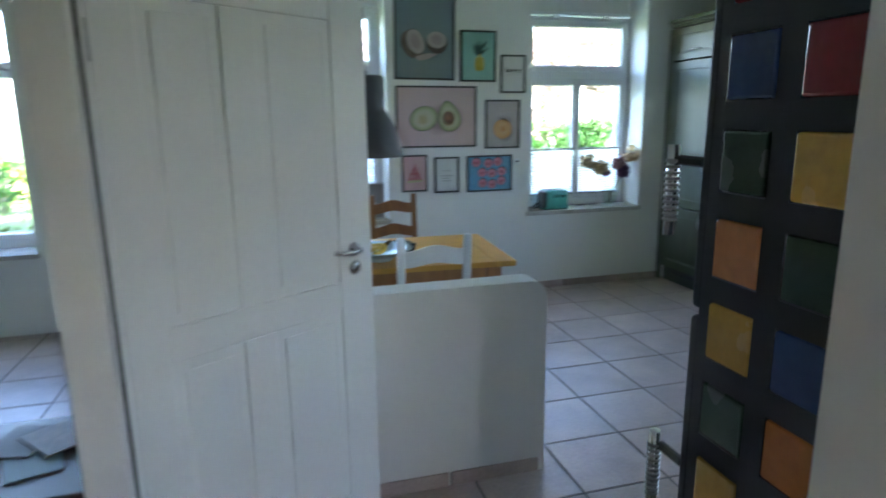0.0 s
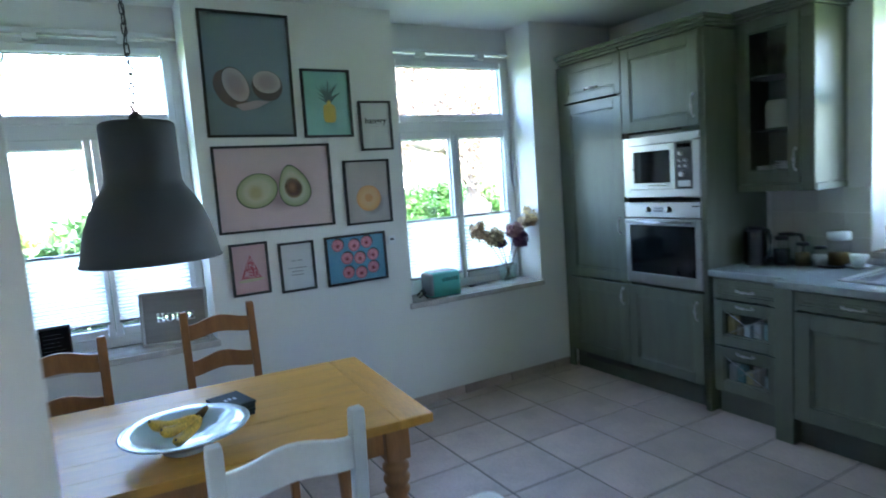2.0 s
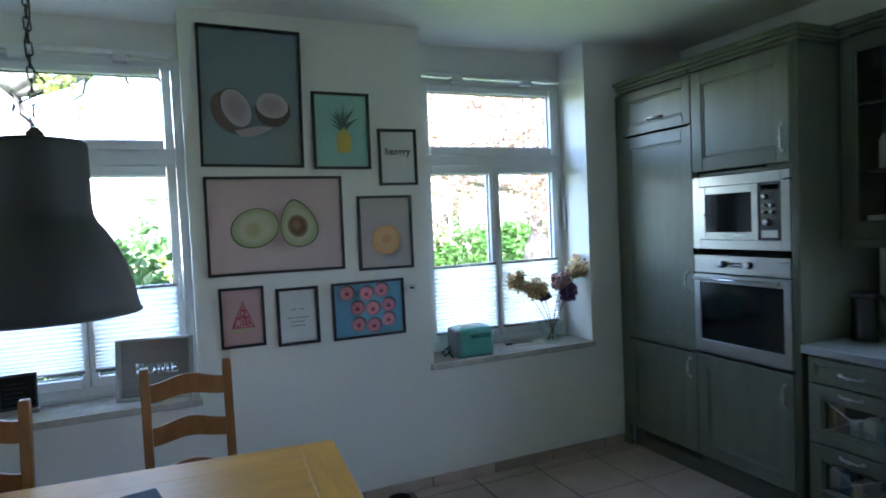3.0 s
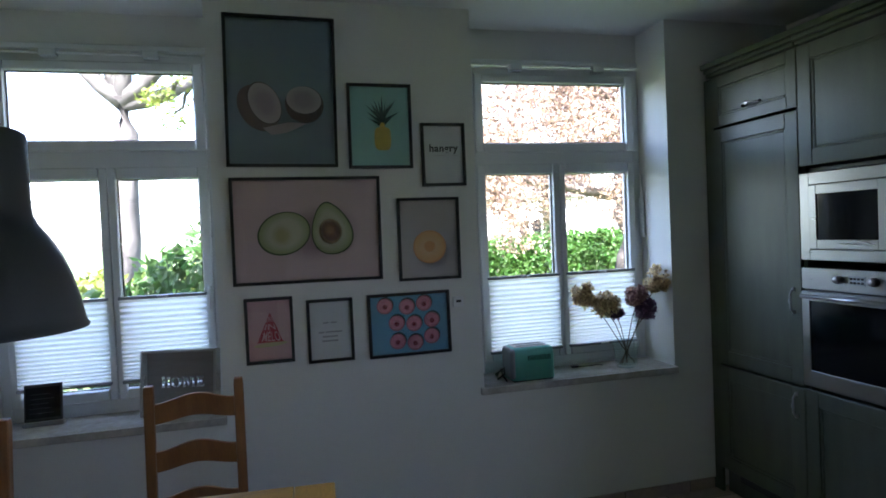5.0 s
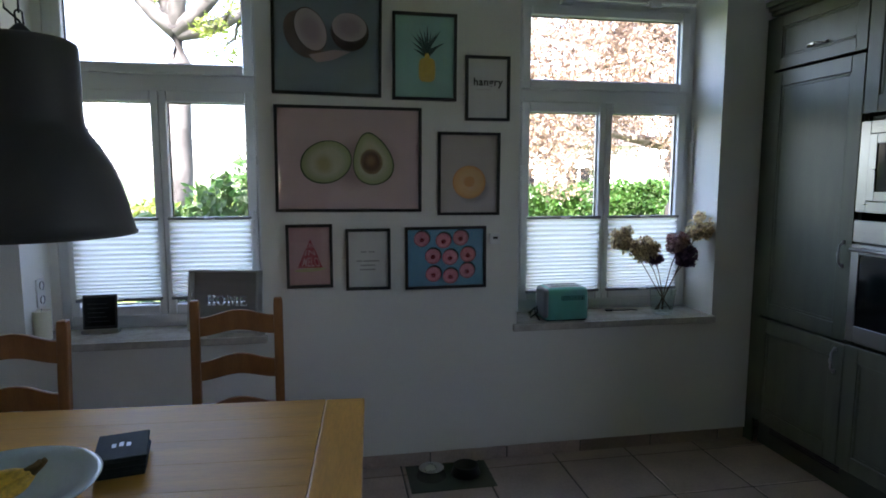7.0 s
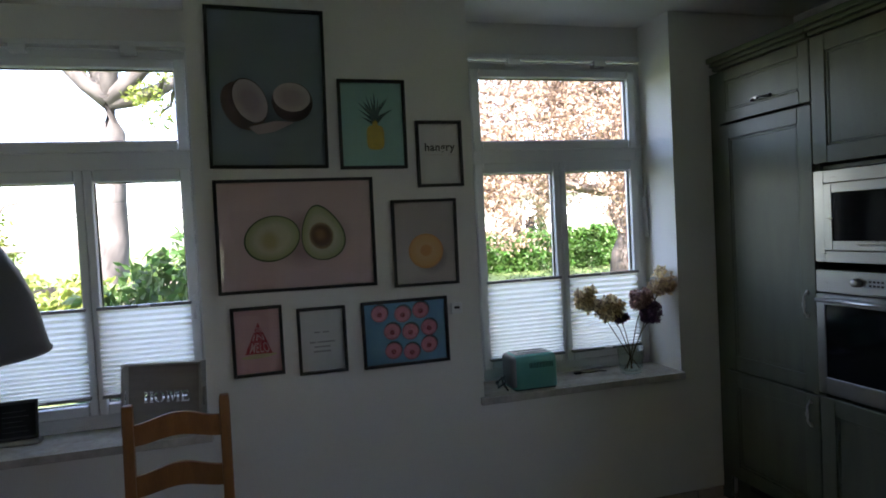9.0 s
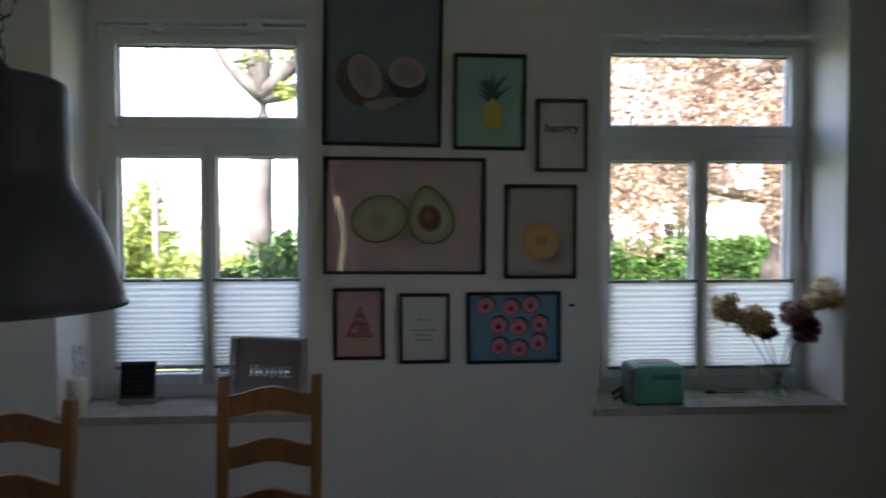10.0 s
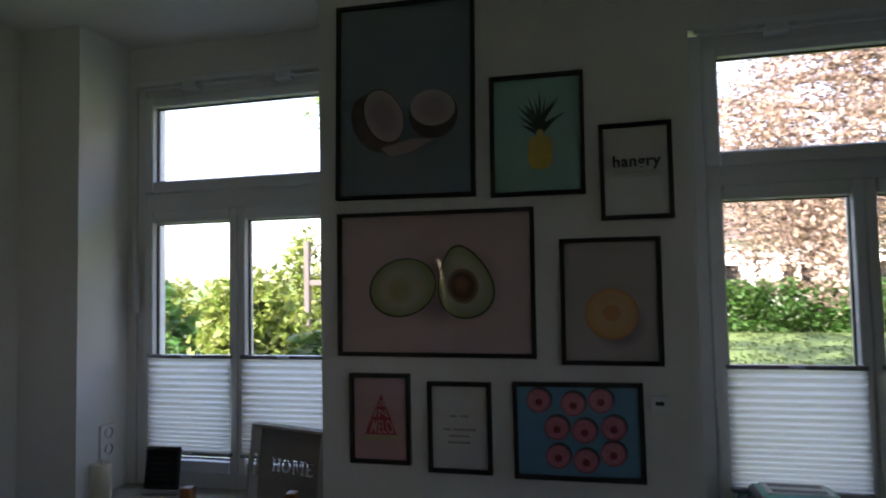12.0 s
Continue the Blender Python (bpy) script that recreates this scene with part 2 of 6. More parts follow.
def tube(bm, points, radius, seg=8, taper=None):
    """A round bar along a line of points."""
    pts = [Vector(p) for p in points]
    rings = []
    for i, p in enumerate(pts):
        d = (pts[min(i + 1, len(pts) - 1)] - pts[max(i - 1, 0)]).normalized()
        side = d.cross(Vector((0, 0, 1)))
        side = side.normalized() if side.length > 1e-3 else Vector((1, 0, 0))
        up = side.cross(d)
        r = radius if taper is None else radius + (taper - radius) * i / (len(pts) - 1)
        rings.append([bm.verts.new(p + r * (side * math.cos(2 * math.pi * k / seg) + up * math.sin(2 * math.pi * k / seg))) for k in range(seg)])
    for a, b in zip(rings, rings[1:]):
        for k in range(seg):
            bm.faces.new([a[k], a[(k + 1) % seg], b[(k + 1) % seg], b[k]]).smooth = True
    bm.faces.new(rings[0][::-1]), bm.faces.new(rings[-1])
    return bm


def slab(bm, outline, y0, y1):
    """A flat shape in x and z, extruded from y0 to y1."""
    a = [bm.verts.new((x, y0, z)) for x, z in outline]
    b = [bm.verts.new((x, y1, z)) for x, z in outline]
    bm.faces.new(a), bm.faces.new(b[::-1])
    for i in range(len(a)):
        j = (i + 1) % len(a)
        bm.faces.new([a[j], a[i], b[i], b[j]])
    return bm


def oval(cx, cz, rx, rz, turn=0.0, n=28, egg=0.0):
    out = []
    for k in range(n):
        a = 2 * math.pi * k / n
        x, z = rx * math.cos(a) * (1 - egg * math.sin(a)), rz * math.sin(a)
        c, s = math.cos(radians(turn)), math.sin(radians(turn))
        out.append((cx + c * x - s * z, cz + s * x + c * z))
    return out


def mesh_of(name, bm, material):
    me = bpy.data.meshes.new(name)
    bmesh.ops.recalc_face_normals(bm, faces=list(bm.faces))
    bm.to_mesh(me)
    bm.free()
    me.materials.append(material)
    return me


def part(name, bm, material, parent=None, label="", at=None, me=None):
    ob = new(name, me or mesh_of(name, bm, material))
    ob.parent = parent
    if at is not None:
        ob.matrix_basis = at
    return tagged(ob, label)


def thing(name, m, label, category, group="", kind=""):
    ob = new(name)
    ob.empty_display_size = 0.1
    ob.matrix_basis = m
    return tagged(ob, label, category, group, kind)


def structure(name, bm, material, label=""):
    return tagged(new(name, mesh_of(name, bm, material)), label, kind="structure")


def lettering(body, size, material, parent, m, name="lettering", depth=0.0006, label="", xscale=1.0, bold=0.0):
    cu = bpy.data.curves.new("lettering", "FONT")
    cu.body, cu.size, cu.extrude, cu.align_x, cu.align_y = body, size, depth, "CENTER", "CENTER"
    cu.space_character, cu.offset = 1.05 + bold * 30, bold
    ob = bpy.data.objects.new("lettering", cu)
    scene.collection.objects.link(ob)
    bpy.context.view_layer.update()
    me = bpy.data.meshes.new_from_object(ob.evaluated_get(bpy.context.evaluated_depsgraph_get()))
    bpy.data.objects.remove(ob)
    bpy.data.curves.remove(cu)
    me.materials.clear()
    me.materials.append(material)
    return part(name, None, None, parent, label, m @ Matrix.Diagonal((xscale, 1, 1, 1)), me)


def leaves_mesh(name, centres, radius, count, size, material, seed, flat=1.0):
    """Many small bent leaves, in clumps round the centres."""
    rng = np.random.default_rng(seed)
    c = np.array(centres, float)
    which = rng.integers(0, len(c), count)
    d = rng.normal(size=(count, 3))
    d /= np.linalg.norm(d, axis=1)[:, None]
    rad = radius * rng.uniform(0.3, 1.0, (count, 1)) ** 0.6
    p = c[which] + d * rad * np.array((1, 1, flat))
    u = rng.normal(size=(count, 3))
    u /= np.linalg.norm(u, axis=1)[:, None]
    w = np.cross(u, rng.normal(size=(count, 3)))
    w /= np.linalg.norm(w, axis=1)[:, None]
    n = np.cross(u, w)
    s = size * rng.uniform(0.6, 1.3, (count, 1))
    v = np.stack([p - u * s, p + w * s * 0.55 + n * s * 0.15, p + u * s, p - w * s * 0.55 + n * s * 0.15], 1).reshape(-1, 3)
    f = np.arange(count * 4).reshape(-1, 4)
    me = bpy.data.meshes.new(name)
    me.from_pydata(v.tolist(), [], f.tolist())
    me.materials.append(material)
    return me


# ---- plan ----
CEIL = 2.73          # ceiling height
WY, FY, OY = 5.14, 5.42, 5.62   # window wall: inner face, window plane, outer face
RX = 4.175            # wall behind the kitchen units
LX = -0.512           # wall beside the table
W1, W2 = (-0.215, 0.865), (2.17, 3.33)
SILL = 0.71

# ---- structure ----
bm = bmesh.new()
for x0, x1 in ((LX - 0.12, W1[0]), (W1[1], W2[0]), (W2[1], RX + 0.40)):
    box(bm, x0, x1, WY, OY, 0, CEIL)
for x0, x1 in (W1, W2):
    box(bm, x0, x1, WY, OY, 0, SILL)
    box(bm, x0, x1, FY + 0.015, OY, 2.545, CEIL)
box(bm, W2[0], W2[0] + 0.055, FY + 0.004, OY, SILL, 2.545), box(bm, W1[0], W1[0] + 0.045, FY + 0.004, OY, SILL, 2.545)
wall_north = structure("wall_north", bm, M_WALL, "white painted wall with two deep window niches")
bm = bmesh.new()
W3Y = (3.17, 1.90)
box(bm, RX, RX + 0.40, W3Y[0], WY, 0, CEIL), box(bm, RX, RX + 0.40, 0.0, W3Y[1], 0, CEIL)
box(bm, RX, RX + 0.40, W3Y[1], W3Y[0], 0, 0.96), box(bm, RX + 0.29, RX + 0.40, W3Y[1], W3Y[0], 2.44, CEIL)
wall_east = structure("wall_east", bm, M_WALL, "white painted wall behind the kitchen units")
bm = bmesh.new()
box(bm, LX - 0.12, LX, 1.626, WY, 0, CEIL)
wall_west = structure("wall_west", bm, M_WALL, "white partition wall beside the dining table")
bm = bmesh.new()
box(bm, 0.42, RX + 0.40, 0.02, 0.14, 0, CEIL)
wall_south = structure("wall_south", bm, M_WALL, "white painted wall behind the refrigerator")
# unseen walls that close the hall; their dark colour dims the bounce
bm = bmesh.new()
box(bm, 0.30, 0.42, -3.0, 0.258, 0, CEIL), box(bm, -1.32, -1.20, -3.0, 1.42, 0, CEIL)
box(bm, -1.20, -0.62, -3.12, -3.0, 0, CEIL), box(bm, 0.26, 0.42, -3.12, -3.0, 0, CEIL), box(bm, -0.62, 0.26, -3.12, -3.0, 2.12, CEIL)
wall_hall = structure("wall_hall", bm, M_HALL, "plain unseen hall walls, darkened to cut bounced light")
bm = bmesh.new()
W0 = (-2.95, -1.86)
box(bm, W0[1], LX - 0.12, WY, OY, 0, CEIL), box(bm, -4.2, W0[0], WY, OY, 0, CEIL)
box(bm, W0[0], W0[1], WY, OY, 0, 0.60), box(bm, W0[0], W0[1], FY + 0.015, OY, 2.525, CEIL)
box(bm, -4.32, -4.2, 1.3, OY, 0, CEIL), box(bm, -4.2, -1.32, 1.30, 1.42, 0, CEIL)
wall_living = structure("wall_living", bm, M_WALL, "white walls of the next room with a tall window")
bm = bmesh.new()
box(bm, -4.4, RX + 0.45, -3.2, OY, CEIL, CEIL + 0.25)
ceiling = structure("ceiling", bm, M_CEIL, "plain white ceiling")
bm = bmesh.new()
box(bm, -4.3, RX + 0.1, -3.1, WY + 0.02, -0.16, -0.004)
floor = structure("floor", bm, M_GROUT, "dark grouted floor under large beige tiles")

# low wall with a rounded corner, between hall and table
bm = bmesh.new()
r = 0.075
pts = [(LX, 0.0), (1.022, 0.0)] + [(1.022 - r + r * math.cos(a), 0.915 - r + r * math.sin(a)) for a in [k * math.pi / 16 for k in range(9)]] + [(LX, 0.915)]
slab(bm, pts, 2.302, 2.432)
bmesh.ops.bevel(bm, geom=[e for e in bm.edges if e.calc_face_angle(0) > 1.2], offset=0.006, segments=2, affect="EDGES")
low_wall = structure("wall_low", bm, M_WALL, "waist-high white wall with a rounded corner")


# ---- windows ----
def window(name, m, width, z0, z1, transom, mull=0.08, edge=0.09, sill=None, latch=True):
    """Two casements under a fanlight. Local x runs along the wall, y outwards, z up from the room's floor."""
    w = thing(name, m, "white plastic window with two casements and a fanlight", "window", kind="structure")
    t0, t1 = transom
    bm = bmesh.new()
    fr = 0.045
    for a in ((0, fr, z0, z1), (width - fr, width, z0, z1), (fr, width - fr, z0, z0 + 0.06), (fr, width - fr, z1 - 0.05, z1), (fr, width - fr, t0 + 0.045, t1 - 0.045)):
        box(bm, a[0], a[1], 0.012, 0.085, a[2], a[3], 0.004)
    box(bm, 0.0, width, 0.013, 0.10, z0 - 0.05, z0 + 0.001)
    part("window_frame", bm, M_PVC, w)
    mid = width / 2
    holes = []
    for x0, x1, b0, b1, top in ((fr, mid, z0 + 0.05, t0 + 0.06, False), (mid, width - fr, z0 + 0.05, t0 + 0.06, False), (fr, width - fr, t1 - 0.06, z1 - 0.045, True)):
        s = bmesh.new()
        e = edge - fr
        el, er = (e, mull / 2) if x0 < 0.1 and not top else (mull / 2, e) if not top else (e, e)
        lo, hi = (0.055, e) if top else (0.057, 0.06)
        for a in ((x0, x0 + el, b0, b1), (x1 - er, x1, b0, b1), (x0 + el, x1 - er, b0, b0 + lo), (x0 + el, x1 - er, b1 - hi, b1)):
            box(s, a[0] + 0.0015, a[1] - 0.0015, -0.008, 0.065, a[2] + 0.0015, a[3] - 0.0015, 0.007, 2)
        sash = part("sash", s, M_PVC, w)
        g = bmesh.new()
        gx0, gx1, gz0, gz1 = x0 + el, x1 - er, b0 + lo, b1 - hi
        box(g, gx0 - 0.01, gx1 + 0.01, 0.034, 0.038, gz0 - 0.01, gz1 + 0.01)
        part("pane", g, M_GLASS, sash, "clear glass").visible_shadow = False
        g = bmesh.new()
        for a in ((gx0, gx0 + 0.006, gz0, gz1), (gx1 - 0.006, gx1, gz0, gz1), (gx0 + 0.006, gx1 - 0.006, gz0, gz0 + 0.006), (gx0 + 0.006, gx1 - 0.006, gz1 - 0.006, gz1)):
            box(g, a[0], a[1], 0.022, 0.0335, a[2], a[3])
        part("gasket", g, M_BLACK, sash, "thin dark rubber gasket")
        holes.append((gx0, gx1, gz0, gz1))
    # hinge caps, the fanlight's rod and its two guides, and a handle bar on the side
    for hx in (fr + 0.06, width / 2, width - 0.12):
        h = bmesh.new()
        box(h, hx, hx + 0.10, -0.014, -0.006, t1 - 0.062, t1 - 0.052, 0.002)
        part("hinge_cap", h, M_PVC, w)
    h = bmesh.new()
    box(h, 0.02, width - 0.02, -0.03, 0.011, z1 + 0.002, z1 + 0.03, 0.004)
    part("top_rail", h, M_PVC, w)
    h = bmesh.new()
    tube(h, [(0.03, -0.022, z1 - 0.015), (width - 0.05, -0.022, z1 - 0.015)], 0.006)
    part("opening_rod", h, M_PVC, w)
    for hx in (0.26, width - 0.32):
        h = bmesh.new()
        box(h, hx, hx + 0.075, -0.036, 0.012, z1 - 0.032, z1 + 0.004, 0.006, 2)
        part("rod_guide", h, M_PVC, w)
    if latch:
        h = bmesh.new()
        hx = width + 0.0 if latch > 0 else 0.0
        tube(h, [(hx - 0.012 * latch, -0.022, t0 - 0.02), (hx - 0.012 * latch, -0.022, t0 - 0.40)], 0.006)
        box(h, hx - 0.014 * latch - 0.008, hx - 0.014 * latch + 0.008, -0.034, 0.0, t0 - 0.40, t0 - 0.16, 0.004)
        part("opening_lever", h, M_PVC, w)
    if latch < 0:
        h = bmesh.new()
        hx = width - 0.062
        box(h, hx - 0.014, hx + 0.014, -0.016, -0.007, 1.30, 1.37, 0.004, 2)
        tube(h, [(hx, -0.014, 1.345), (hx, -0.042, 1.345), (hx, -0.046, 1.32), (hx, -0.046, 1.235)], 0.008, 10)
        part("window_handle", h, M_PVC, w, "white lever handle")
    if sill:
        d, over, thick = sill
        s = bmesh.new()
        box(s, -(0.02 if over is True else over), width + 0.012, -d - 0.022, 0.012, z0 - 0.05, z0 - 0.012, 0.004, 2)
        part("window_sill", s, M_MARBLE, w, "veined grey marble sill")
    return w, holes


def blind(m, gx0, gx1, z_top, z_bot):
    """A pleated blind between two rails, on one casement."""
    b = thing("pleated_blind", m, "white pleated blind pulled over the lower half of the window", "blind", "pleated blinds")
    bm = bmesh.new()
    n = max(8, int((z_top - z_bot) / 0.0115))
    rows = []
    for k in range(n + 1):
        # the pleats lie closer together towards the bottom bar
        z = z_top - (z_top - z_bot) * (1.33 * k / n - 0.33 * (k / n) ** 2)
        y = -0.012 - (0.013 if k % 2 else 0.0)
        rows.append([bm.verts.new((x, y, z)) for x in (gx0 - 0.012, gx1 + 0.012)])
    for a, c in zip(rows, rows[1:]):
        bm.faces.new([a[0], a[1], c[1], c[0]])
    part("fabric", bm, M_BLIND, b, "white translucent pleated fabric")
    for z, nm in ((z_top + 0.008, "top_bar"), (z_bot - 0.006, "bottom_bar")):
        h = bmesh.new()
        box(h, gx0 - 0.016, gx1 + 0.016, -0.03, -0.004, z - 0.009, z + 0.007, 0.003)
        bar = part(nm, h, M_ALU, b, "slim grey aluminium bar")
        h = bmesh.new()
        c = (gx0 + gx1) / 2
        tube(h, [(c - 0.025, -0.033, z), (c, -0.04, z), (c + 0.025, -0.033, z)], 0.005, 6)
        part("grip", h, M_PVC, bar)
    for x in (gx0 - 0.004, gx1 + 0.004):
        h = bmesh.new()
        tube(h, [(x, -0.018, z_top + 0.01), (x, -0.018, z_bot)], 0.0008, 4)
        part("cord", h, M_PVC, b)
    return b


M_ALU = mat("grey_aluminium", (0.30, 0.31, 0.33), 0.4, metal=0.6, var=0.05, scale=5, fine=90, bump=0.01)
m1, m2 = pose(W1[0] + 0.045, FY, 0), pose(W2[0] + 0.055, FY, 0)
window_1, h1 = window("window_1", m1, W1[1] - W1[0] - 0.045, 0.757, 2.535, (1.908, 2.105), edge=0.095, sill=(0.28, 0.06, 0.035), latch=-1)
window_2, h2 = window("window_2", m2, W2[1] - W2[0] - 0.055, 0.757, 2.52, (1.895, 2.08), edge=0.095, sill=(0.28, 0.075, 0.035), latch=1)
for m, hs, top, low in ((m1, h1, 1.308, 0.905), (m2, h2, 1.289, 0.872)):
    for gx0, gx1, gz0, gz1 in hs[:2]:
        blind(m, gx0, gx1, top, low)
m3 = pose(RX + 0.28, W3Y[0], 0, 0, 0, -90)
window_3, h3 = window("window_3", m3, W3Y[0] - W3Y[1], 1.01, 2.42, (1.90, 2.01), sill=(0.28, False, 0.035), latch=0)
for gx0, gx1, gz0, gz1 in h3[:2]:
    blind(m3, gx0, gx1, 1.42, 1.12)
m0 = pose(W0[0], FY, 0)
window_4, h0 = window("window_4", m0, W0[1] - W0[0], 0.65, 2.515, (1.94, 2.06), sill=(0.28, True, 0.035), latch=0)


# ---- dining table and chairs ----
def dining_table(m):
    t = thing("dining_table", m, "honey pine farmhouse table with turned legs", "table")
    L, W, Z, e = 1.50, 0.87, 0.785, 0.13
    n = 6
    for k in range(n):
        bm = bmesh.new()
        y0, y1 = -W / 2 + W * k / n, -W / 2 + W * (k + 1) / n
        box(bm, -L / 2 + e, L / 2 - e, y0 + 0.0003, y1 - 0.0003, Z - 0.032, Z, 0.0006)
        part("plank", bm, M_PINE, t)
    for s in (-1, 1):
        bm = bmesh.new()
        x0, x1 = sorted((s * (L / 2 - e + 0.0012), s * L / 2))
        box(bm, x0, x1, -W / 2, W / 2, Z - 0.034, Z + 0.0005, 0.006, 2)
        part("end_board", bm, M_PINE_Y, t)
        bm = bmesh.new()
        box(bm, -L / 2 + 0.14, L / 2 - 0.14, s * (W / 2 - 0.095) - 0.011, s * (W / 2 - 0.095) + 0.011, Z - 0.145, Z - 0.034, 0.003)
        part("long_apron", bm, M_PINE_DARK, t)
        bm = bmesh.new()
        box(bm, s * (L / 2 - 0.11) - 0.011, s * (L / 2 - 0.11) + 0.011, -W / 2 + 0.13, W / 2 - 0.13, Z - 0.145, Z - 0.034, 0.003)
        part("end_apron", bm, M_PINE_DARK, t)
    prof = [(0.0, 0), (0.032, 0), (0.036, 0.03), (0.030, 0.06), (0.034, 0.09), (0.042, 0.30), (0.048, 0.40), (0.044, 0.45), (0.032, 0.47), (0.044, 0.487), (0.046, 0.50),
            (0.036, 0.515), (0.047, 0.53), (0.049, 0.545), (0.038, 0.56), (0.049, 0.577), (0.048, 0.59), (0.036, 0.605), (0.044, 0.62), (0.0, 0.62)]
    for sx in (-1, 1):
        for sy in (-1, 1):
            bm = bmesh.new()
            lathe(bm, prof, 24)
            box(bm, -0.045, 0.045, -0.045, 0.045, 0.618, Z - 0.034, 0.004, 2)
            part("leg", bm, M_PINE_DARK, t, at=pose(sx * (L / 2 - 0.12), sy * (W / 2 - 0.10), 0))
    return t


dining_table(pose(0.528, 3.675, 0, 0, 0, -3.6))


def ladder_chair(m, height, material, label, slats=3, group="chairs round the table"):
    """A ladder-back chair; the back stands at y = 0 and the seat lies towards -y."""
    c = thing("dining_chair", m, label, "chair", group)
    w, d, sz = 0.335, 0.40, 0.455
    for s in (-1, 1):
        bm = bmesh.new()
        x = s * w / 2
        lean = 0.045
        a = [(x - 0.018, 0.0), (x + 0.018, 0.0)]
        pts = [(-0.02, 0), (0.0, sz), (lean, height - 0.025), (lean + 0.002, height)]
        prev = None
        for y, z in pts:
            k = 0.0165 if z == height else 0.0185
            ring = [bm.verts.new((x + dx * k, y + dy * 0.016, z)) for dx, dy in ((-1, -1), (1, -1), (1, 1), (-1, 1))]
            if prev:
                for i in range(4):
                    bm.faces.new([prev[i], prev[(i + 1) % 4], ring[(i + 1) % 4], ring[i]])
            else:
                bm.faces.new(ring[::-1])
            prev = ring
        bm.faces.new(prev)
        bmesh.ops.bevel(bm, geom=list(bm.edges), offset=0.003, segments=1, affect="EDGES")
        part("back_post", bm, material, c)
        bm = bmesh.new()
        box(bm, s * (w / 2 + 0.015) - 0.019, s * (w / 2 + 0.015) + 0.019, -d - 0.019, -d + 0.019, 0, sz - 0.012, 0.004)
        part("front_leg", bm, material, c)
        bm = bmesh.new()
        box(bm, s * (w / 2 + 0.006) - 0.009, s * (w / 2 + 0.006) + 0.009, -d + 0.021, -0.026, 0.19, 0.225, 0.003)
        part("stretcher", bm, material, c)
    bm = bmesh.new()
    box(bm, -w / 2, w / 2, -d - 0.009, -d + 0.009, 0.27, 0.305, 0.003)
    part("stretcher", bm, material, c)
    tops = [height - 0.055 - k * 0.185 for k in range(slats)]
    for z in tops:
        bm = bmesh.new()
        n, rows = 14, []
        for k in range(n + 1):
            u = -1 + 2 * k / n
            x = u * (w / 2 - 0.0195)
            arch = 0.028 * (0.5 + 0.5 * math.cos(math.pi * u)) if abs(u) < 1 else 0
            yb = 0.045 * (z - sz) / (height - sz) + 0.012 * (1 - u * u)
            rows.append([bm.verts.new((x, yb + dy, zz)) for dy in (-0.010, 0.010) for zz in (z - 0.095 + arch * 0.7, z - 0.018 + arch)])
        for p, q in zip(rows, rows[1:]):
            for i, j in ((0, 1), (1, 3), (3, 2), (2, 0)):
                bm.faces.new([p[i], p[j], q[j], q[i]]).smooth = i == 1
        for e in (rows[0], rows[-1]):
            bm.faces.new([e[0], e[1], e[3], e[2]])
        part("slat", bm, material, c)
    bm = bmesh.new()
    a = [(-w / 2 - 0.01, 0.005), (w / 2 + 0.01, 0.005), (w / 2 + 0.035, -d - 0.03), (-w / 2 - 0.035, -d - 0.03)]
    lo = [bm.verts.new((x, y, sz - 0.010)) for x, y in a]
    hi = [bm.verts.new((x, y, sz + 0.016)) for x, y in a]
    bm.faces.new(lo[::-1]), bm.faces.new(hi)
    for i in range(4):
        bm.faces.new([lo[i], lo[(i + 1) % 4], hi[(i + 1) % 4], hi[i]])
    bmesh.ops.bevel(bm, geom=list(bm.edges), offset=0.006, segments=2, affect="EDGES")
    part("seat", bm, material, c)
    return c


ladder_chair(pose(0.807, 4.635, 0, 0, 0, 2), 1.02, M_CHAIR, "brown pine ladder-back chair standing by the window wall")
ladder_chair(pose(0.103, 4.305, 0, 0, 0, -2), 1.03, M_CHAIR, "brown pine ladder-back chair pushed up to the table")
ladder_chair(pose(0.63, 2.785, 0, 0, 0, 181), 1.055, M_CHAIRWHITE, "white painted ladder-back chair with scuffed edges")


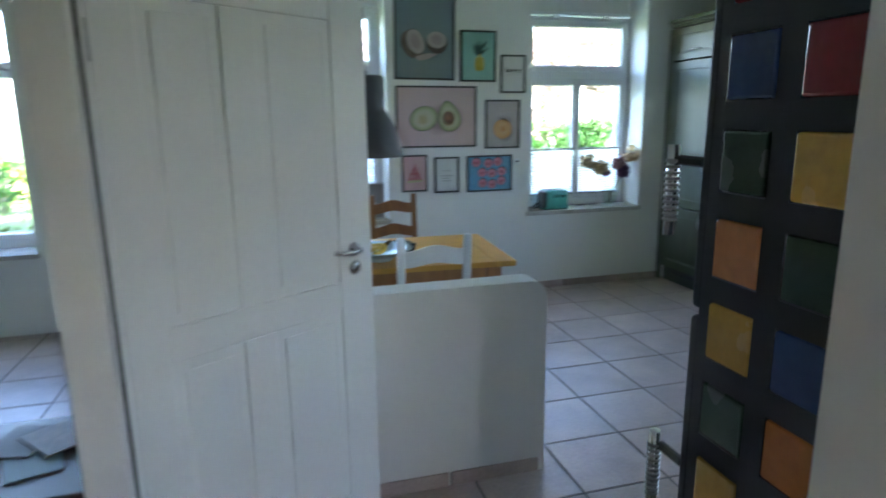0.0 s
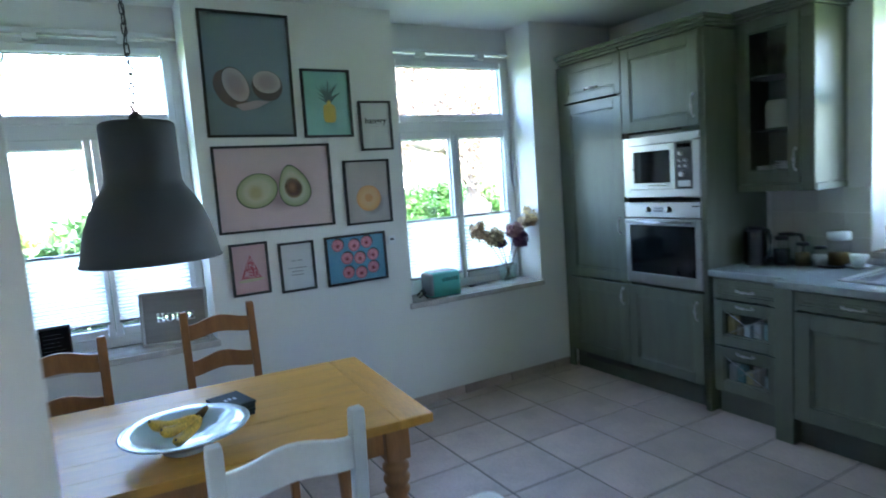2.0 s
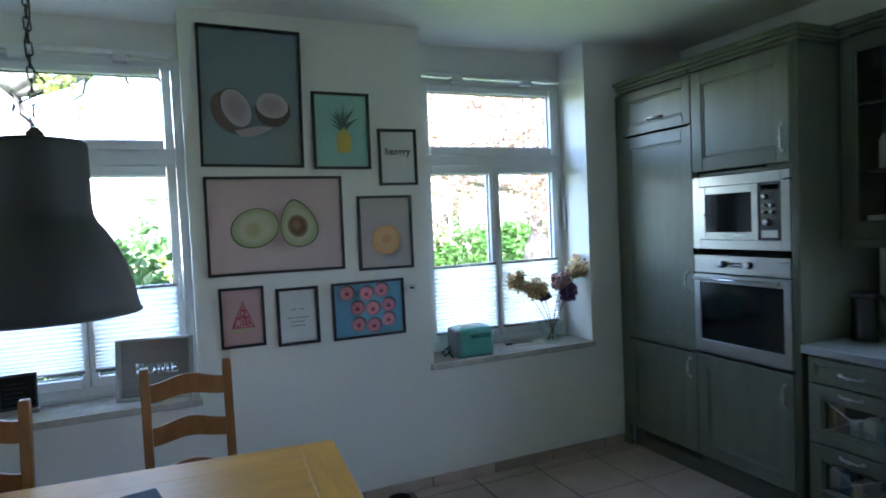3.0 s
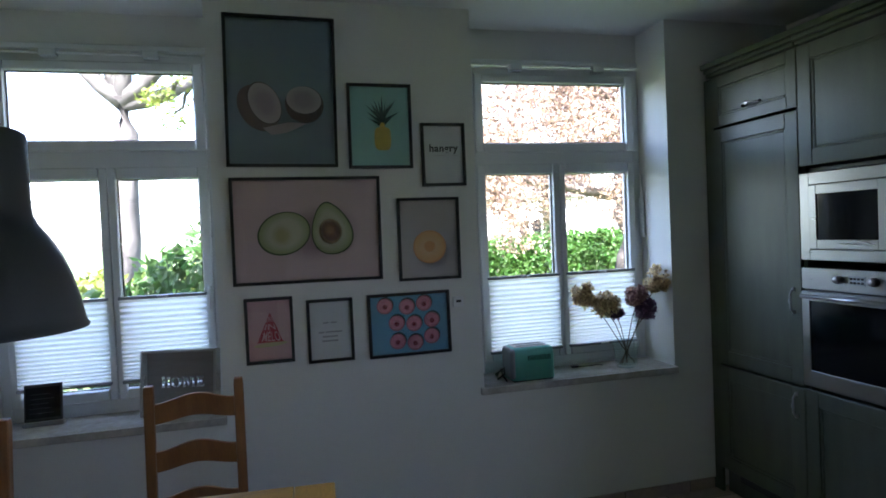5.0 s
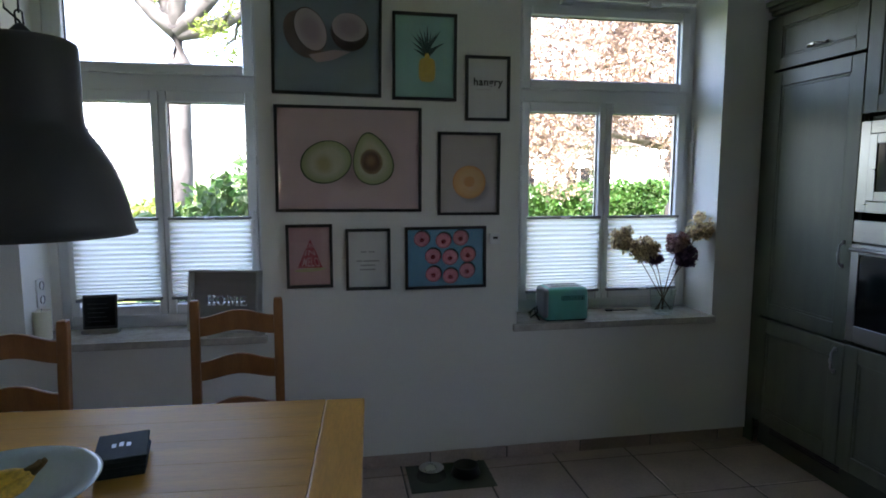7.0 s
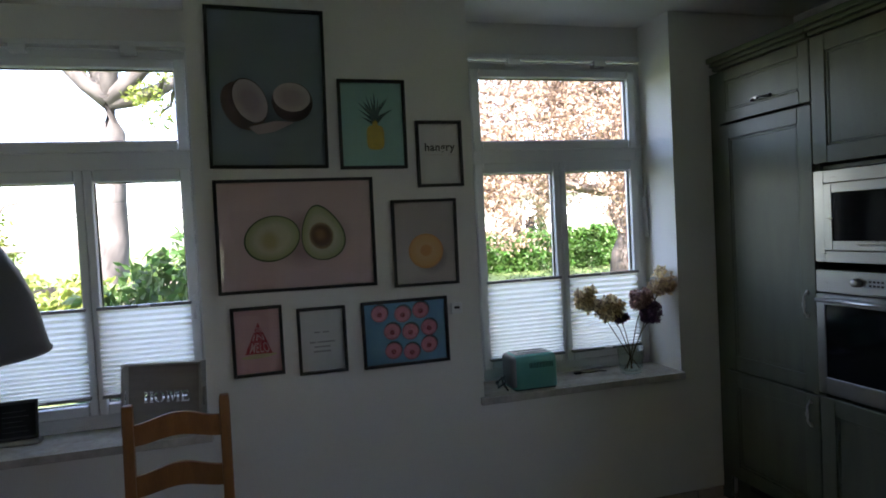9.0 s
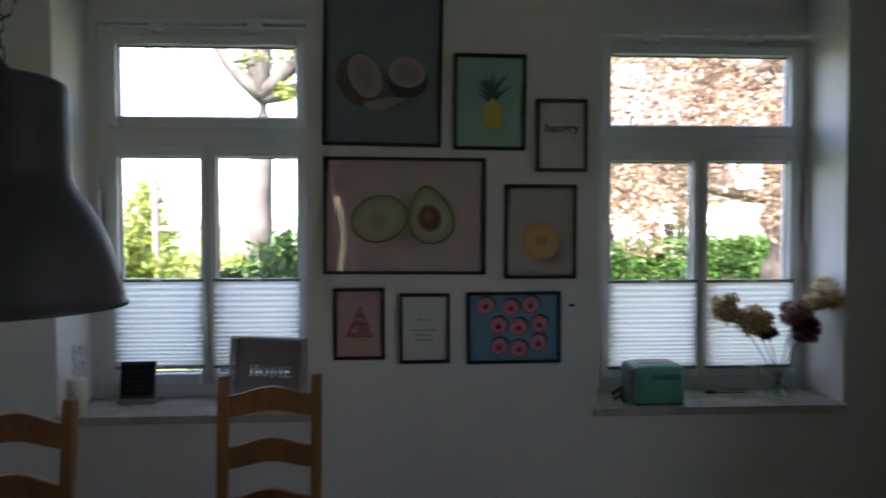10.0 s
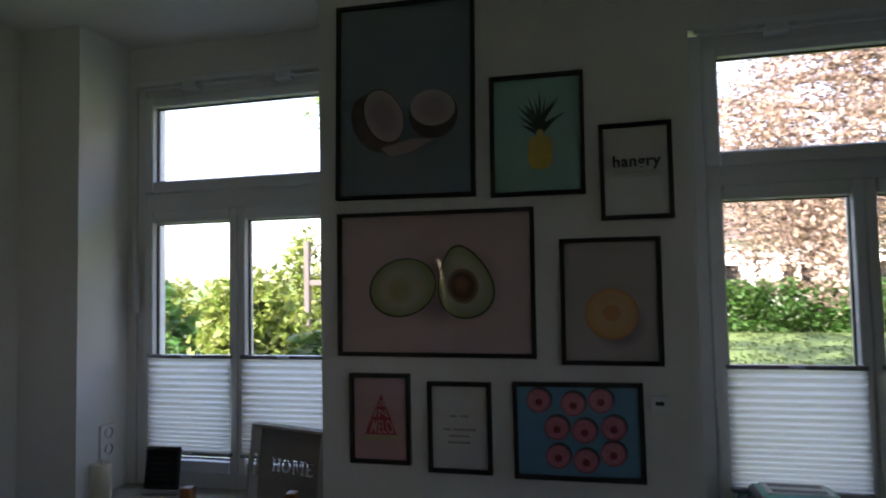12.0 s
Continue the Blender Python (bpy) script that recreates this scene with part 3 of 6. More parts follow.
# ---- pendant lamp ----
def pendant_lamp(m, top):
    p = thing("pendant_lamp", m, "large dark grey metal pendant lamp over the table", "lamp")
    k_ = 0.86
    prof = [(0.283, 0.0), (0.285, 0.006), (0.279, 0.012), (0.272, 0.04), (0.262, 0.09), (0.246, 0.15), (0.222, 0.21), (0.19, 0.265), (0.164, 0.30), (0.153, 0.325), (0.150, 0.36), (0.149, 0.54), (0.146, 0.553), (0.135, 0.56), (0.02, 0.566), (0.0, 0.566)]
    prof = [(0.82 * r, k_ * z) for r, z in prof]
    inner = [(r - 0.005 if r > 0.01 else 0, z - 0.004 if z > 0.02 else z + 0.001) for r, z in prof]
    bm = bmesh.new()
    lathe(bm, prof, 64)
    part("shade", bm, M_LAMP, p, "dark grey bell-shaped metal shade")
    bm = bmesh.new()
    lathe(bm, inner, 48)
    part("shade_lining", bm, M_LAMPIN, p, "white inside of the shade")
    bm = bmesh.new()
    lathe(bm, [(0, 0.22), (0.025, 0.225), (0.045, 0.26), (0.042, 0.30), (0.018, 0.34), (0.018, 0.478), (0, 0.478)], 20)
    part("bulb", bm, M_WHITE, p, "unlit white bulb")
    bm = bmesh.new()
    lathe(bm, [(0.022, 0.486), (0.022, 0.503), (0.008, 0.518), (0, 0.518)], 16)
    part("cap", bm, M_LAMP, p)
    z, k = 0.512, 0
    while z < top - 0.03:
        bm = bmesh.new()
        loop = [(0.0085 * math.cos(a), 0, z + 0.019 + (0.011 if math.sin(a) > 0 else -0.011) + 0.0085 * math.sin(a)) for a in [j * math.pi / 5 for j in range(11)]]
        tube(bm, loop, 0.0025, 5)
        part("chain_link", bm, M_BLACK, p, at=pose(0, 0, 0, 0, 0, 90 * (k % 2) + 20))
        z, k = z + 0.033, k + 1
    bm = bmesh.new()
    tube(bm, [((0.008 + 0.045 * math.exp(-((i - 3.5) / 1.8) ** 2)) * math.sin(i * 1.15 + 2.2), 0.008 * math.cos(i * 1.1), 0.505 + (top - 0.505) * (i / 24) ** 1.15) for i in range(25)], 0.003, 6)
    part("cable", bm, M_BLACK, p)
    bm = bmesh.new()
    lathe(bm, [(0.0, top), (0.06, top), (0.058, top - 0.05), (0.02, top - 0.06), (0, top - 0.06)], 24)
    part("ceiling_rose", bm, M_LAMP, p)
    return p


pendant_lamp(pose(0.470, 3.745, 1.381), CEIL - 1.381)


# ---- fitted kitchen (local x along the run, front at y = 0 facing -y) ----
def bow_handle(parent, x, z, length, upright=False, y=-0.02):
    bm = bmesh.new()
    pts = []
    for k in range(13):
        u = -1 + k / 6
        pts.append((u * length / 2, -0.026 * (1 - u ** 4) - 0.002, 0.004 * math.cos(u * 3)))
    tube(bm, pts, 0.0048, 8)
    for s in (-1, 1):
        lathe(bm, [(0, -0.006), (0.010, -0.006), (0.010, 0.006), (0, 0.006)], 10, (s * length / 2, -0.002, 0))
    box(bm, -0.012, 0.012, -0.034, -0.022, -0.008, 0.008, 0.003)
    return part("handle", bm, M_PEWTER, parent, "pewter bow handle", pose(x, y, z, 0, 90 if upright else 0, 0))


def framed_door(parent, x0, x1, z0, z1, name="door", rail=0.075, glass=False, y=0.0, handle=None, label="", muntins=False):
    g = 0.002
    x0, x1, z0, z1 = x0 + g, x1 - g, z0 + g, z1 - g
    p = bmesh.new()
    if glass:
        box(p, x0 + rail, x1 - rail, y - 0.008, y - 0.004, z0 + rail, z1 - rail)
    else:
        box(p, x0 + rail, x1 - rail, y - 0.010, y - 0.003, z0 + rail, z1 - rail)
    d = part(name, p, M_CABGLASS if glass else M_GREEN, parent, label)
    for nm, *a in (("stile", x0, x0 + rail, z0, z1), ("stile", x1 - rail, x1, z0, z1), ("rail", x0 + rail, x1 - rail, z0, z0 + rail), ("rail", x0 + rail, x1 - rail, z1 - rail, z1)):
        bm = bmesh.new()
        box(bm, a[0], a[1], y - 0.020, y, a[2], a[3], 0.0025)
        part(nm, bm, M_GREEN, d)
    bm = bmesh.new()
    # stepped moulding on the inside of the frame
    i = 0.014
    for a in ((x0 + rail, x0 + rail + i, z0 + rail, z1 - rail), (x1 - rail - i, x1 - rail, z0 + rail, z1 - rail), (x0 + rail + i, x1 - rail - i, z0 + rail, z0 + rail + i), (x0 + rail + i, x1 - rail - i, z1 - rail - i, z1 - rail)):
        box(bm, a[0], a[1], y - 0.0145, y - 0.001, a[2], a[3], 0.004, 2)
    part("moulding", bm, M_GREEN, d)
    if glass:
        if muntins:
            for s in (-1, 1):
                q = bmesh.new()
                cx, cz = (x0 + x1) / 2, (z0 + z1) / 2
                hx, hz = (x1 - x0) / 2 - rail, (z1 - z0) / 2 - rail
                tube(q, [(cx - hx, y - 0.011, cz - s * hz), (cx + hx, y - 0.011, cz + s * hz)], 0.003, 6)
                part("lead_bar", q, M_PEWTER, d)
    if handle:
        bow_handle(d, handle[0], handle[1], handle[2], handle[3], y - 0.020)
    return d


def run(x, y):
    return pose(x, y, 0, 0, 0, -90)


def carcass(parent, x0, x1, depth, z0, z1, front=0.0, material=None):
    """Sides, top, bottom and back of a cupboard, open in front."""
    t = 0.018
    for nm, *a in (("side_board", x0, x0 + t, front, depth, z0, z1), ("side_board", x1 - t, x1, front, depth, z0, z1), ("bottom_board", x0 + t, x1 - t, front, depth, z0, z0 + t),
                   ("top_board", x0 + t, x1 - t, front, depth, z1 - t, z1), ("back_board", x0 + t, x1 - t, depth - t, depth, z0 + t, z1 - t)):
        bm = bmesh.new()
        box(bm, *a)
        part(nm, bm, material or M_GREEN, parent)


def plinth(parent, x0, x1, y, z1, vent=False):
    bm = bmesh.new()
    box(bm, x0, x1, y, y + 0.018, 0.0, z1)
    p = part("plinth", bm, M_DARKGREEN, parent)
    if vent:
        for k in range(4):
            v = bmesh.new()
            box(v, x0 + 0.10, x1 - 0.04, y - 0.004, y - 0.0005, z1 - 0.06 + 0.013 * k, z1 - 0.052 + 0.013 * k)
            part("vent_slat", v, M_BLACK, p)


FX = 3.575
tall = thing("tall_cabinet", run(FX, 5.075), "sage green tall cupboard with built-in fridge doors", "cabinet", "sage green kitchen units")
carcass(tall, 0.0, 0.62, 0.59, 0.15, 2.38, 0.002)
plinth(tall, 0.0, 0.62, 0.045, 0.148, True)
framed_door(tall, 0.02, 0.62, 0.155, 0.75, handle=(0.575, 0.66, 0.11, True))
framed_door(tall, 0.02, 0.62, 0.76, 2.083, handle=(0.575, 1.17, 0.11, True))
framed_door(tall, 0.02, 0.62, 2.093, 2.375, rail=0.06, handle=(0.33, 2.175, 0.11, False), name="flap")

oven_unit = thing("oven_cabinet", run(FX, 4.455), "sage green tall cupboard housing oven and microwave", "cabinet", "sage green kitchen units")
carcass(oven_unit, 0.0, 0.62, 0.59, 0.15, 2.38, 0.002)
plinth(oven_unit, 0.0, 0.665, 0.045, 0.148)
framed_door(oven_unit, 0.0, 0.62, 0.155, 0.755, handle=(0.575, 0.64, 0.11, True))
framed_door(oven_unit, 0.0, 0.62, 1.808, 2.375, handle=(0.585, 1.93, 0.13, True))
bm = bmesh.new()
box(bm, 0.622, 0.662, -0.022, 0.59, 0.0, 2.38, 0.004)
post = part("side_panel", bm, M_GREEN, oven_unit, "fluted sage green end post")
for k in range(3):
    bm = bmesh.new()
    tube(bm, [(0.632 + 0.010 * k, -0.0225, 0.05), (0.632 + 0.010 * k, -0.0225, 2.37)], 0.0035, 6)
    part("flute", bm, M_GREEN, post)
for z in (0.755, 1.782):
    bm = bmesh.new()
    box(bm, 0.018, 0.602, 0.02, 0.55, z, z + 0.016)
    part("shelf", bm, M_GREEN, oven_unit)
bm = bmesh.new()
box(bm, -0.063, -0.001, 0.004, 0.022, 0.0, 2.38, 0.002)
part("filler_strip", bm, M_GREEN, tall)
for u, x0, x1 in ((tall, 0.0, 0.62), (oven_unit, 0.0, 0.69)):
    bm = bmesh.new()
    for k, (o, h0, h1) in enumerate(((0.010, 2.382, 2.402), (0.028, 2.402, 2.422), (0.048, 2.422, 2.452))):
        box(bm, x0, x1 - 0.016 + o * 0.5, -0.02 - o, 0.59, h0, h1, 0.006, 2)
    part("cornice", bm, M_GREEN, u)


def oven(m):
    o = thing("oven", m, "built-in stainless steel oven with black glass door", "oven")
    bm = bmesh.new()
    box(bm, 0.02, 0.598, 0.0, 0.5, 0.785, 1.325)
    part("casing", bm, M_BLACK, o)
    bm = bmesh.new()
    box(bm, 0.003, 0.617, -0.024, -0.001, 1.235, 1.335, 0.003)
    panel = part("control_panel", bm, M_STEEL, o, "brushed steel control panel")
    for x in (0.21, 0.38):
        bm = bmesh.new()
        lathe(bm, [(0, 0), (0.019, 0), (0.018, 0.02), (0.015, 0.026), (0, 0.026)], 20)
        part("knob", bm, M_STEEL, panel, at=pose(x, -0.024, 1.288, 90))
    bm = bmesh.new()
    box(bm, 0.255, 0.335, -0.0255, -0.0235, 1.268, 1.308)
    disp = part("display", bm, M_ALU, panel)
    for k in range(4):
        for j in range(2):
            b = bmesh.new()
            box(b, 0.262 + 0.018 * k, 0.274 + 0.018 * k, -0.028, -0.025, 1.274 + 0.017 * j, 1.283 + 0.017 * j, 0.001)
            part("button", b, M_BLACK, panel)
    bm = bmesh.new()
    for a in ((0.003, 0.045, 0.775, 1.225), (0.575, 0.617, 0.775, 1.225), (0.045, 0.575, 0.775, 0.850), (0.045, 0.575, 1.180, 1.225)):
        box(bm, a[0], a[1], -0.026, -0.002, a[2], a[3], 0.0015)
    door = part("door", bm, M_STEEL, o, "brushed steel oven door")
    bm = bmesh.new()
    box(bm, 0.045, 0.575, -0.020, -0.010, 0.850, 1.180)
    part("window", bm, M_BLACKGLASS, door, "black glass")
    bm = bmesh.new()
    tube(bm, [(0.04, -0.066, 1.205), (0.58, -0.066, 1.205)], 0.010, 12)
    for x in (0.07, 0.55):
        box(bm, x - 0.008, x + 0.008, -0.064, -0.022, 1.198, 1.212, 0.002)
    part("handle", bm, M_STEEL, door, "round steel bar handle")
    return o


def microwave(m):
    o = thing("microwave", m, "built-in stainless steel microwave with round knobs", "microwave")
    bm = bmesh.new()
    box(bm, 0.02, 0.598, 0.0, 0.4, 1.375, 1.765)
    part("casing", bm, M_BLACK, o)
    bm = bmesh.new()
    for a in ((0.003, 0.055, 1.37, 1.775), (0.565, 0.617, 1.37, 1.775), (0.055, 0.565, 1.37, 1.42), (0.055, 0.565, 1.72, 1.775)):
        box(bm, a[0], a[1], -0.022, -0.001, a[2], a[3], 0.002)
    part("surround", bm, M_STEEL, o, "brushed steel surround")
    bm = bmesh.new()
    for a in ((0.058, 0.098, 1.423, 1.717), (0.40, 0.44, 1.423, 1.717), (0.098, 0.40, 1.423, 1.465), (0.098, 0.40, 1.675, 1.717)):
        box(bm, a[0], a[1], -0.028, -0.004, a[2], a[3], 0.002)
    door = part("door", bm, M_STEEL, o)
    bm = bmesh.new()
    box(bm, 0.098, 0.40, -0.022, -0.012, 1.465, 1.675)
    part("window", bm, M_BLACKGLASS, door, "dark reflecting glass")
    bm = bmesh.new()
    box(bm, 0.443, 0.562, -0.020, -0.004, 1.423, 1.717, 0.002)
    panel = part("control_panel", bm, M_BLACK, o, "black control panel with steel knobs")
    bm = bmesh.new()
    box(bm, 0.455, 0.55, -0.023, -0.019, 1.68, 1.705)
    part("display", bm, M_BLACKGLASS, panel)
    for x, z, r in ((0.48, 1.645, 0.014), (0.48, 1.60, 0.010), (0.52, 1.60, 0.010), (0.48, 1.565, 0.010), (0.52, 1.565, 0.010), (0.49, 1.515, 0.020)):
        b = bmesh.new()
        lathe(b, [(0, 0), (r, 0), (r * 0.9, 0.018), (0, 0.018)], 16)
        part("knob", b, M_STEEL, panel, at=pose(x, -0.020, z, 90))
    b = bmesh.new()
    box(b, 0.455, 0.55, -0.026, -0.019, 1.435, 1.475, 0.003)
    part("door_button", b, M_STEEL, panel)
    return o


oven(run(FX, 4.455))
microwave(run(FX, 4.455))

drawers = thing("drawer_unit", run(FX, 3.775), "sage green drawer unit with two glass-fronted drawers", "cabinet", "sage green kitchen units")
carcass(drawers, 0.0, 0.44, 0.56, 0.15, 0.875, 0.004)
plinth(drawers, 0.0, 0.44, 0.05, 0.148)
framed_door(drawers, 0.01, 0.43, 0.745, 0.868, name="drawer_front", rail=0.028, handle=(0.22, 0.805, 0.10, False))
for z0, z1 in ((0.455, 0.738), (0.165, 0.448)):
    framed_door(drawers, 0.01, 0.43, z0, z1, name="drawer_front", rail=0.062, glass=True, muntins=True, handle=(0.22, z1 - 0.028, 0.10, False))
bm = bmesh.new()
box(bm, 0.442, 0.548, -0.095, 0.0, 0.0, 0.875, 0.004)
part("corner_post", bm, M_GREEN, drawers)
SX = 3.485
units = []
for x0, x1 in ((3.225, 2.615), (2.61, 2.0)):
    w = x0 - x1
    u = thing("sink_cabinet" if x0 > 3 else "base_cabinet", run(SX, x0), "sage green base unit with a panelled door under the worktop", "cabinet", "sage green kitchen units")
    carcass(u, 0.0, w, 0.65, 0.15, 0.875, 0.004)
    plinth(u, 0.0, w, 0.06, 0.148)
    framed_door(u, 0.008, w - 0.004, 0.765, 0.868, name="drawer_front", rail=0.03, handle=(w / 2, 0.815, 0.10, False) if x0 > 3 else None)
    framed_door(u, 0.008, w - 0.004, 0.158, 0.757, rail=0.085)
bm = bmesh.new()
box(bm, 3.54, RX - 0.002, 3.30, 3.790, 0.878, 0.92, 0.006, 2), box(bm, 3.432, RX - 0.002, 3.03, 3.303, 0.878, 0.9205, 0.006, 2)
box(bm, 3.432, 3.62, 2.0, 3.035, 0.878, 0.92, 0.006, 2), box(bm, 4.06, RX - 0.002, 2.0, 3.035, 0.878, 0.92, 0.006, 2)
worktop = tagged(new("worktop", mesh_of("worktop", bm, M_COUNTER)), "grey-green speckled worktop with a stepped front edge", "worktop")


# ---- sink, tap and upper cupboard ----
def sink(m):
    s = thing("sink", m, "inset stainless steel sink with ribbed drainer", "sink")
    bm = bmesh.new()
    z = 0.921
    for a in ((0.0, 1.06, 0.0, 0.035), (0.0, 1.06, 0.435, 0.48), (0.0, 0.03, 0.035, 0.435), (0.50, 0.56, 0.035, 0.435), (1.03, 1.06, 0.035, 0.435)):
        box(bm, a[0], a[1], a[2], a[3], z, z + 0.006, 0.002)
    part("rim", bm, M_STEEL, s)
    bm = bmesh.new()
    box(bm, 0.03, 0.50, 0.035, 0.435, z - 0.018, z - 0.006)
    drainer = part("drainer", bm, M_STEEL, s, "ribbed steel drainer")
    for k in range(7):
        bm = bmesh.new()
        tube(bm, [(0.05, 0.08 + 0.05 * k, z - 0.006), (0.46, 0.08 + 0.05 * k, z - 0.006)], 0.006, 6)
        part("rib", bm, M_STEEL, drainer)
    bm = bmesh.new()
    for a in ((0.56, 1.03, 0.035, 0.045, 0.76, z), (0.56, 1.03, 0.425, 0.435, 0.76, z), (0.56, 0.57, 0.045, 0.425, 0.76, z), (1.02, 1.03, 0.045, 0.425, 0.76, z), (0.57, 1.02, 0.045, 0.425, 0.76, 0.77)):
        box(bm, *a)
    part("bowl", bm, M_STEEL, s)
    return s


sink(run(3.59, 3.06))


def tap(m):
    t = thing("kitchen_tap", m, "chrome kitchen tap with a high curved spout", "tap")
    bm = bmesh.new()
    lathe(bm, [(0, 0), (0.028, 0), (0.028, 0.012), (0.022, 0.02), (0.021, 0.09), (0.017, 0.10), (0, 0.10)], 20)
    part("base", bm, M_CHROME, t)
    bm = bmesh.new()
    pts = [(0, 0, 0.09)] + [(0, 0, 0.09 + 0.03 * k) for k in range(1, 6)]
    pts += [(0, -0.10 + 0.10 * math.cos(a), 0.25 + 0.10 * math.sin(a)) for a in [k * math.pi / 10 for k in range(1, 11)]] + [(0, -0.20, 0.20)]
    tube(bm, pts, 0.0125, 12)
    part("spout", bm, M_CHROME, t)
    bm = bmesh.new()
    tube(bm, [(-0.02, 0, 0.06), (-0.05, 0.0, 0.075), (-0.085, -0.01, 0.12)], 0.008, 10)
    lathe(bm, [(0, -0.015), (0.02, -0.015), (0.02, 0.015), (0, 0.015)], 14, (-0.025, 0, 0.06))
    part("lever", bm, M_CHROME, t)
    return t


tap(pose(3.945, 2.525, 0.926, 0, 0, -25))

upper = thing("wall_cabinet", run(3.855, 3.785), "sage green wall cupboard with a glazed door", "cabinet", "sage green kitchen units")
carcass(upper, 0.0, 0.48, 0.318, 1.42, 2.40, 0.002)
framed_door(upper, 0.01, 0.40, 1.425, 2.395, rail=0.065, glass=True, handle=(0.375, 1.56, 0.12, True), label="sage green glazed door")
bm = bmesh.new()
box(bm, 0.402, 0.482, -0.02, 0.0, 1.38, 2.40, 0.004)
post = part("corner_post", bm, M_GREEN, upper)
for k in range(3):
    bm = bmesh.new()
    tube(bm, [(0.42 + 0.02 * k, -0.0205, 1.46), (0.42 + 0.02 * k, -0.0205, 2.34)], 0.004, 6)
    part("flute", bm, M_GREEN, post)
bm = bmesh.new()
box(bm, 0.0, 0.49, -0.012, 0.31, 1.375, 1.418, 0.005)
part("light_rail", bm, M_GREEN, upper)
bm = bmesh.new()
for o, h0, h1 in ((0.010, 2.402, 2.42), (0.028, 2.42, 2.438), (0.046, 2.438, 2.465)):
    box(bm, -0.0, 0.49 + o, -0.02 - o, 0.315, h0, h1, 0.006, 2)
part("cornice", bm, M_GREEN, upper)
for z in (1.74, 2.06):
    bm = bmesh.new()
    box(bm, 0.018, 0.462, 0.02, 0.30, z, z + 0.012)
    part("shelf", bm, M_GREEN, upper)


def crockery(name, m, prof, material, label, category="crockery", group="", seg=24):
    bm = bmesh.new()
    lathe(bm, prof, seg)
    ob = tagged(new(name, mesh_of(name, bm, material)), label, category, group)
    ob.matrix_basis = m
    return ob


M_MUG = mat("cream_stoneware", (0.62, 0.56, 0.46), 0.35, var=0.06, scale=12, fine=90, bump=0.02)
MUG = [(0, 0), (0.036, 0), (0.040, 0.01), (0.041, 0.09), (0.038, 0.09), (0.036, 0.012), (0, 0.012)]
GOB = [(0, 0), (0.03, 0), (0.03, 0.003), (0.006, 0.008), (0.005, 0.07), (0.03, 0.10), (0.036, 0.15), (0.032, 0.17), (0.030, 0.168), (0.033, 0.15), (0.028, 0.105), (0, 0.09)]
upm = run(3.855, 3.785)
for x, y, z in ((0.12, 0.08, 1.439), (0.12, 0.17, 1.439)):
    crockery("mug", upm @ pose(x, y, z), MUG, M_CERAMIC, "white mug on a cupboard shelf", "mug", "crockery in the glazed cupboard")
for k in range(7):
    crockery("plate", upm @ pose(0.27, 0.125, 1.4385 + 0.016 * k), [(0, 0), (0.06, 0), (0.098, 0.016), (0.10, 0.019), (0.097, 0.020), (0.058, 0.005), (0, 0.005)], M_CERAMIC, "white plate in a stack in the cupboard", "plate", "crockery in the glazed cupboard")
crockery("canister", upm @ pose(0.20, 0.10, 1.753), [(0, 0), (0.066, 0), (0.07, 0.006), (0.07, 0.135), (0.062, 0.15), (0.058, 0.165), (0, 0.170)], M_MUG, "cream stoneware canister on a cupboard shelf", "canister", "crockery in the glazed cupboard", 32)
for x, y in ((0.34, 0.10),):
    crockery("bowl", upm @ pose(x, y, 1.753), [(0, 0), (0.03, 0), (0.055, 0.03), (0.065, 0.07), (0.062, 0.07), (0.05, 0.03), (0, 0.008)], M_MUG if x > 0.2 else M_CERAMIC, "cream bowl on a cupboard shelf", "bowl", "crockery in the glazed cupboard")
for x in (0.12, 0.2, 0.28, 0.36):
    crockery("goblet", upm @ pose(x, 0.12, 2.073), GOB, M_CABGLASS, "clear stemmed glass on a cupboard shelf", "glass", "crockery in the glazed cupboard")

# things in the glass-fronted drawers
M_PACK = [mat("pack_" + n, c, 0.5, var=0.15, scale=20, fine=90, bump=0.02) for n, c in (("white", (0.6, 0.62, 0.6)), ("teal", (0.26, 0.40, 0.42)), ("yellow", (0.52, 0.42, 0.20)), ("brown", (0.34, 0.30, 0.24)), ("pale", (0.42, 0.50, 0.52)))]
drm = run(FX, 3.775)
rnd = random.Random(11)
for z in (0.19, 0.48):
    bm = bmesh.new()
    box(bm, 0.03, 0.41, 0.012, 0.40, z - 0.010, z - 0.002)
    part("drawer_floor", bm, M_GREEN, drawers)
    for k in range(6):
        bm = bmesh.new()
        h = rnd.uniform(0.09, 0.17)
        box(bm, -0.024, 0.024, -0.03, 0.03, 0, h, 0.008, 2)
        ob = tagged(new("food_packet", mesh_of("food_packet", bm, M_PACK[(k + (2 if z > 0.3 else 0)) % 5])), "small food packet standing in the glass-fronted drawer", "packet", "packets in the drawers")
        ob.matrix_basis = drm @ pose(0.075 + 0.057 * k, 0.07 + rnd.uniform(0, 0.03), z - 0.0015, 0, 0, rnd.uniform(-12, 12))


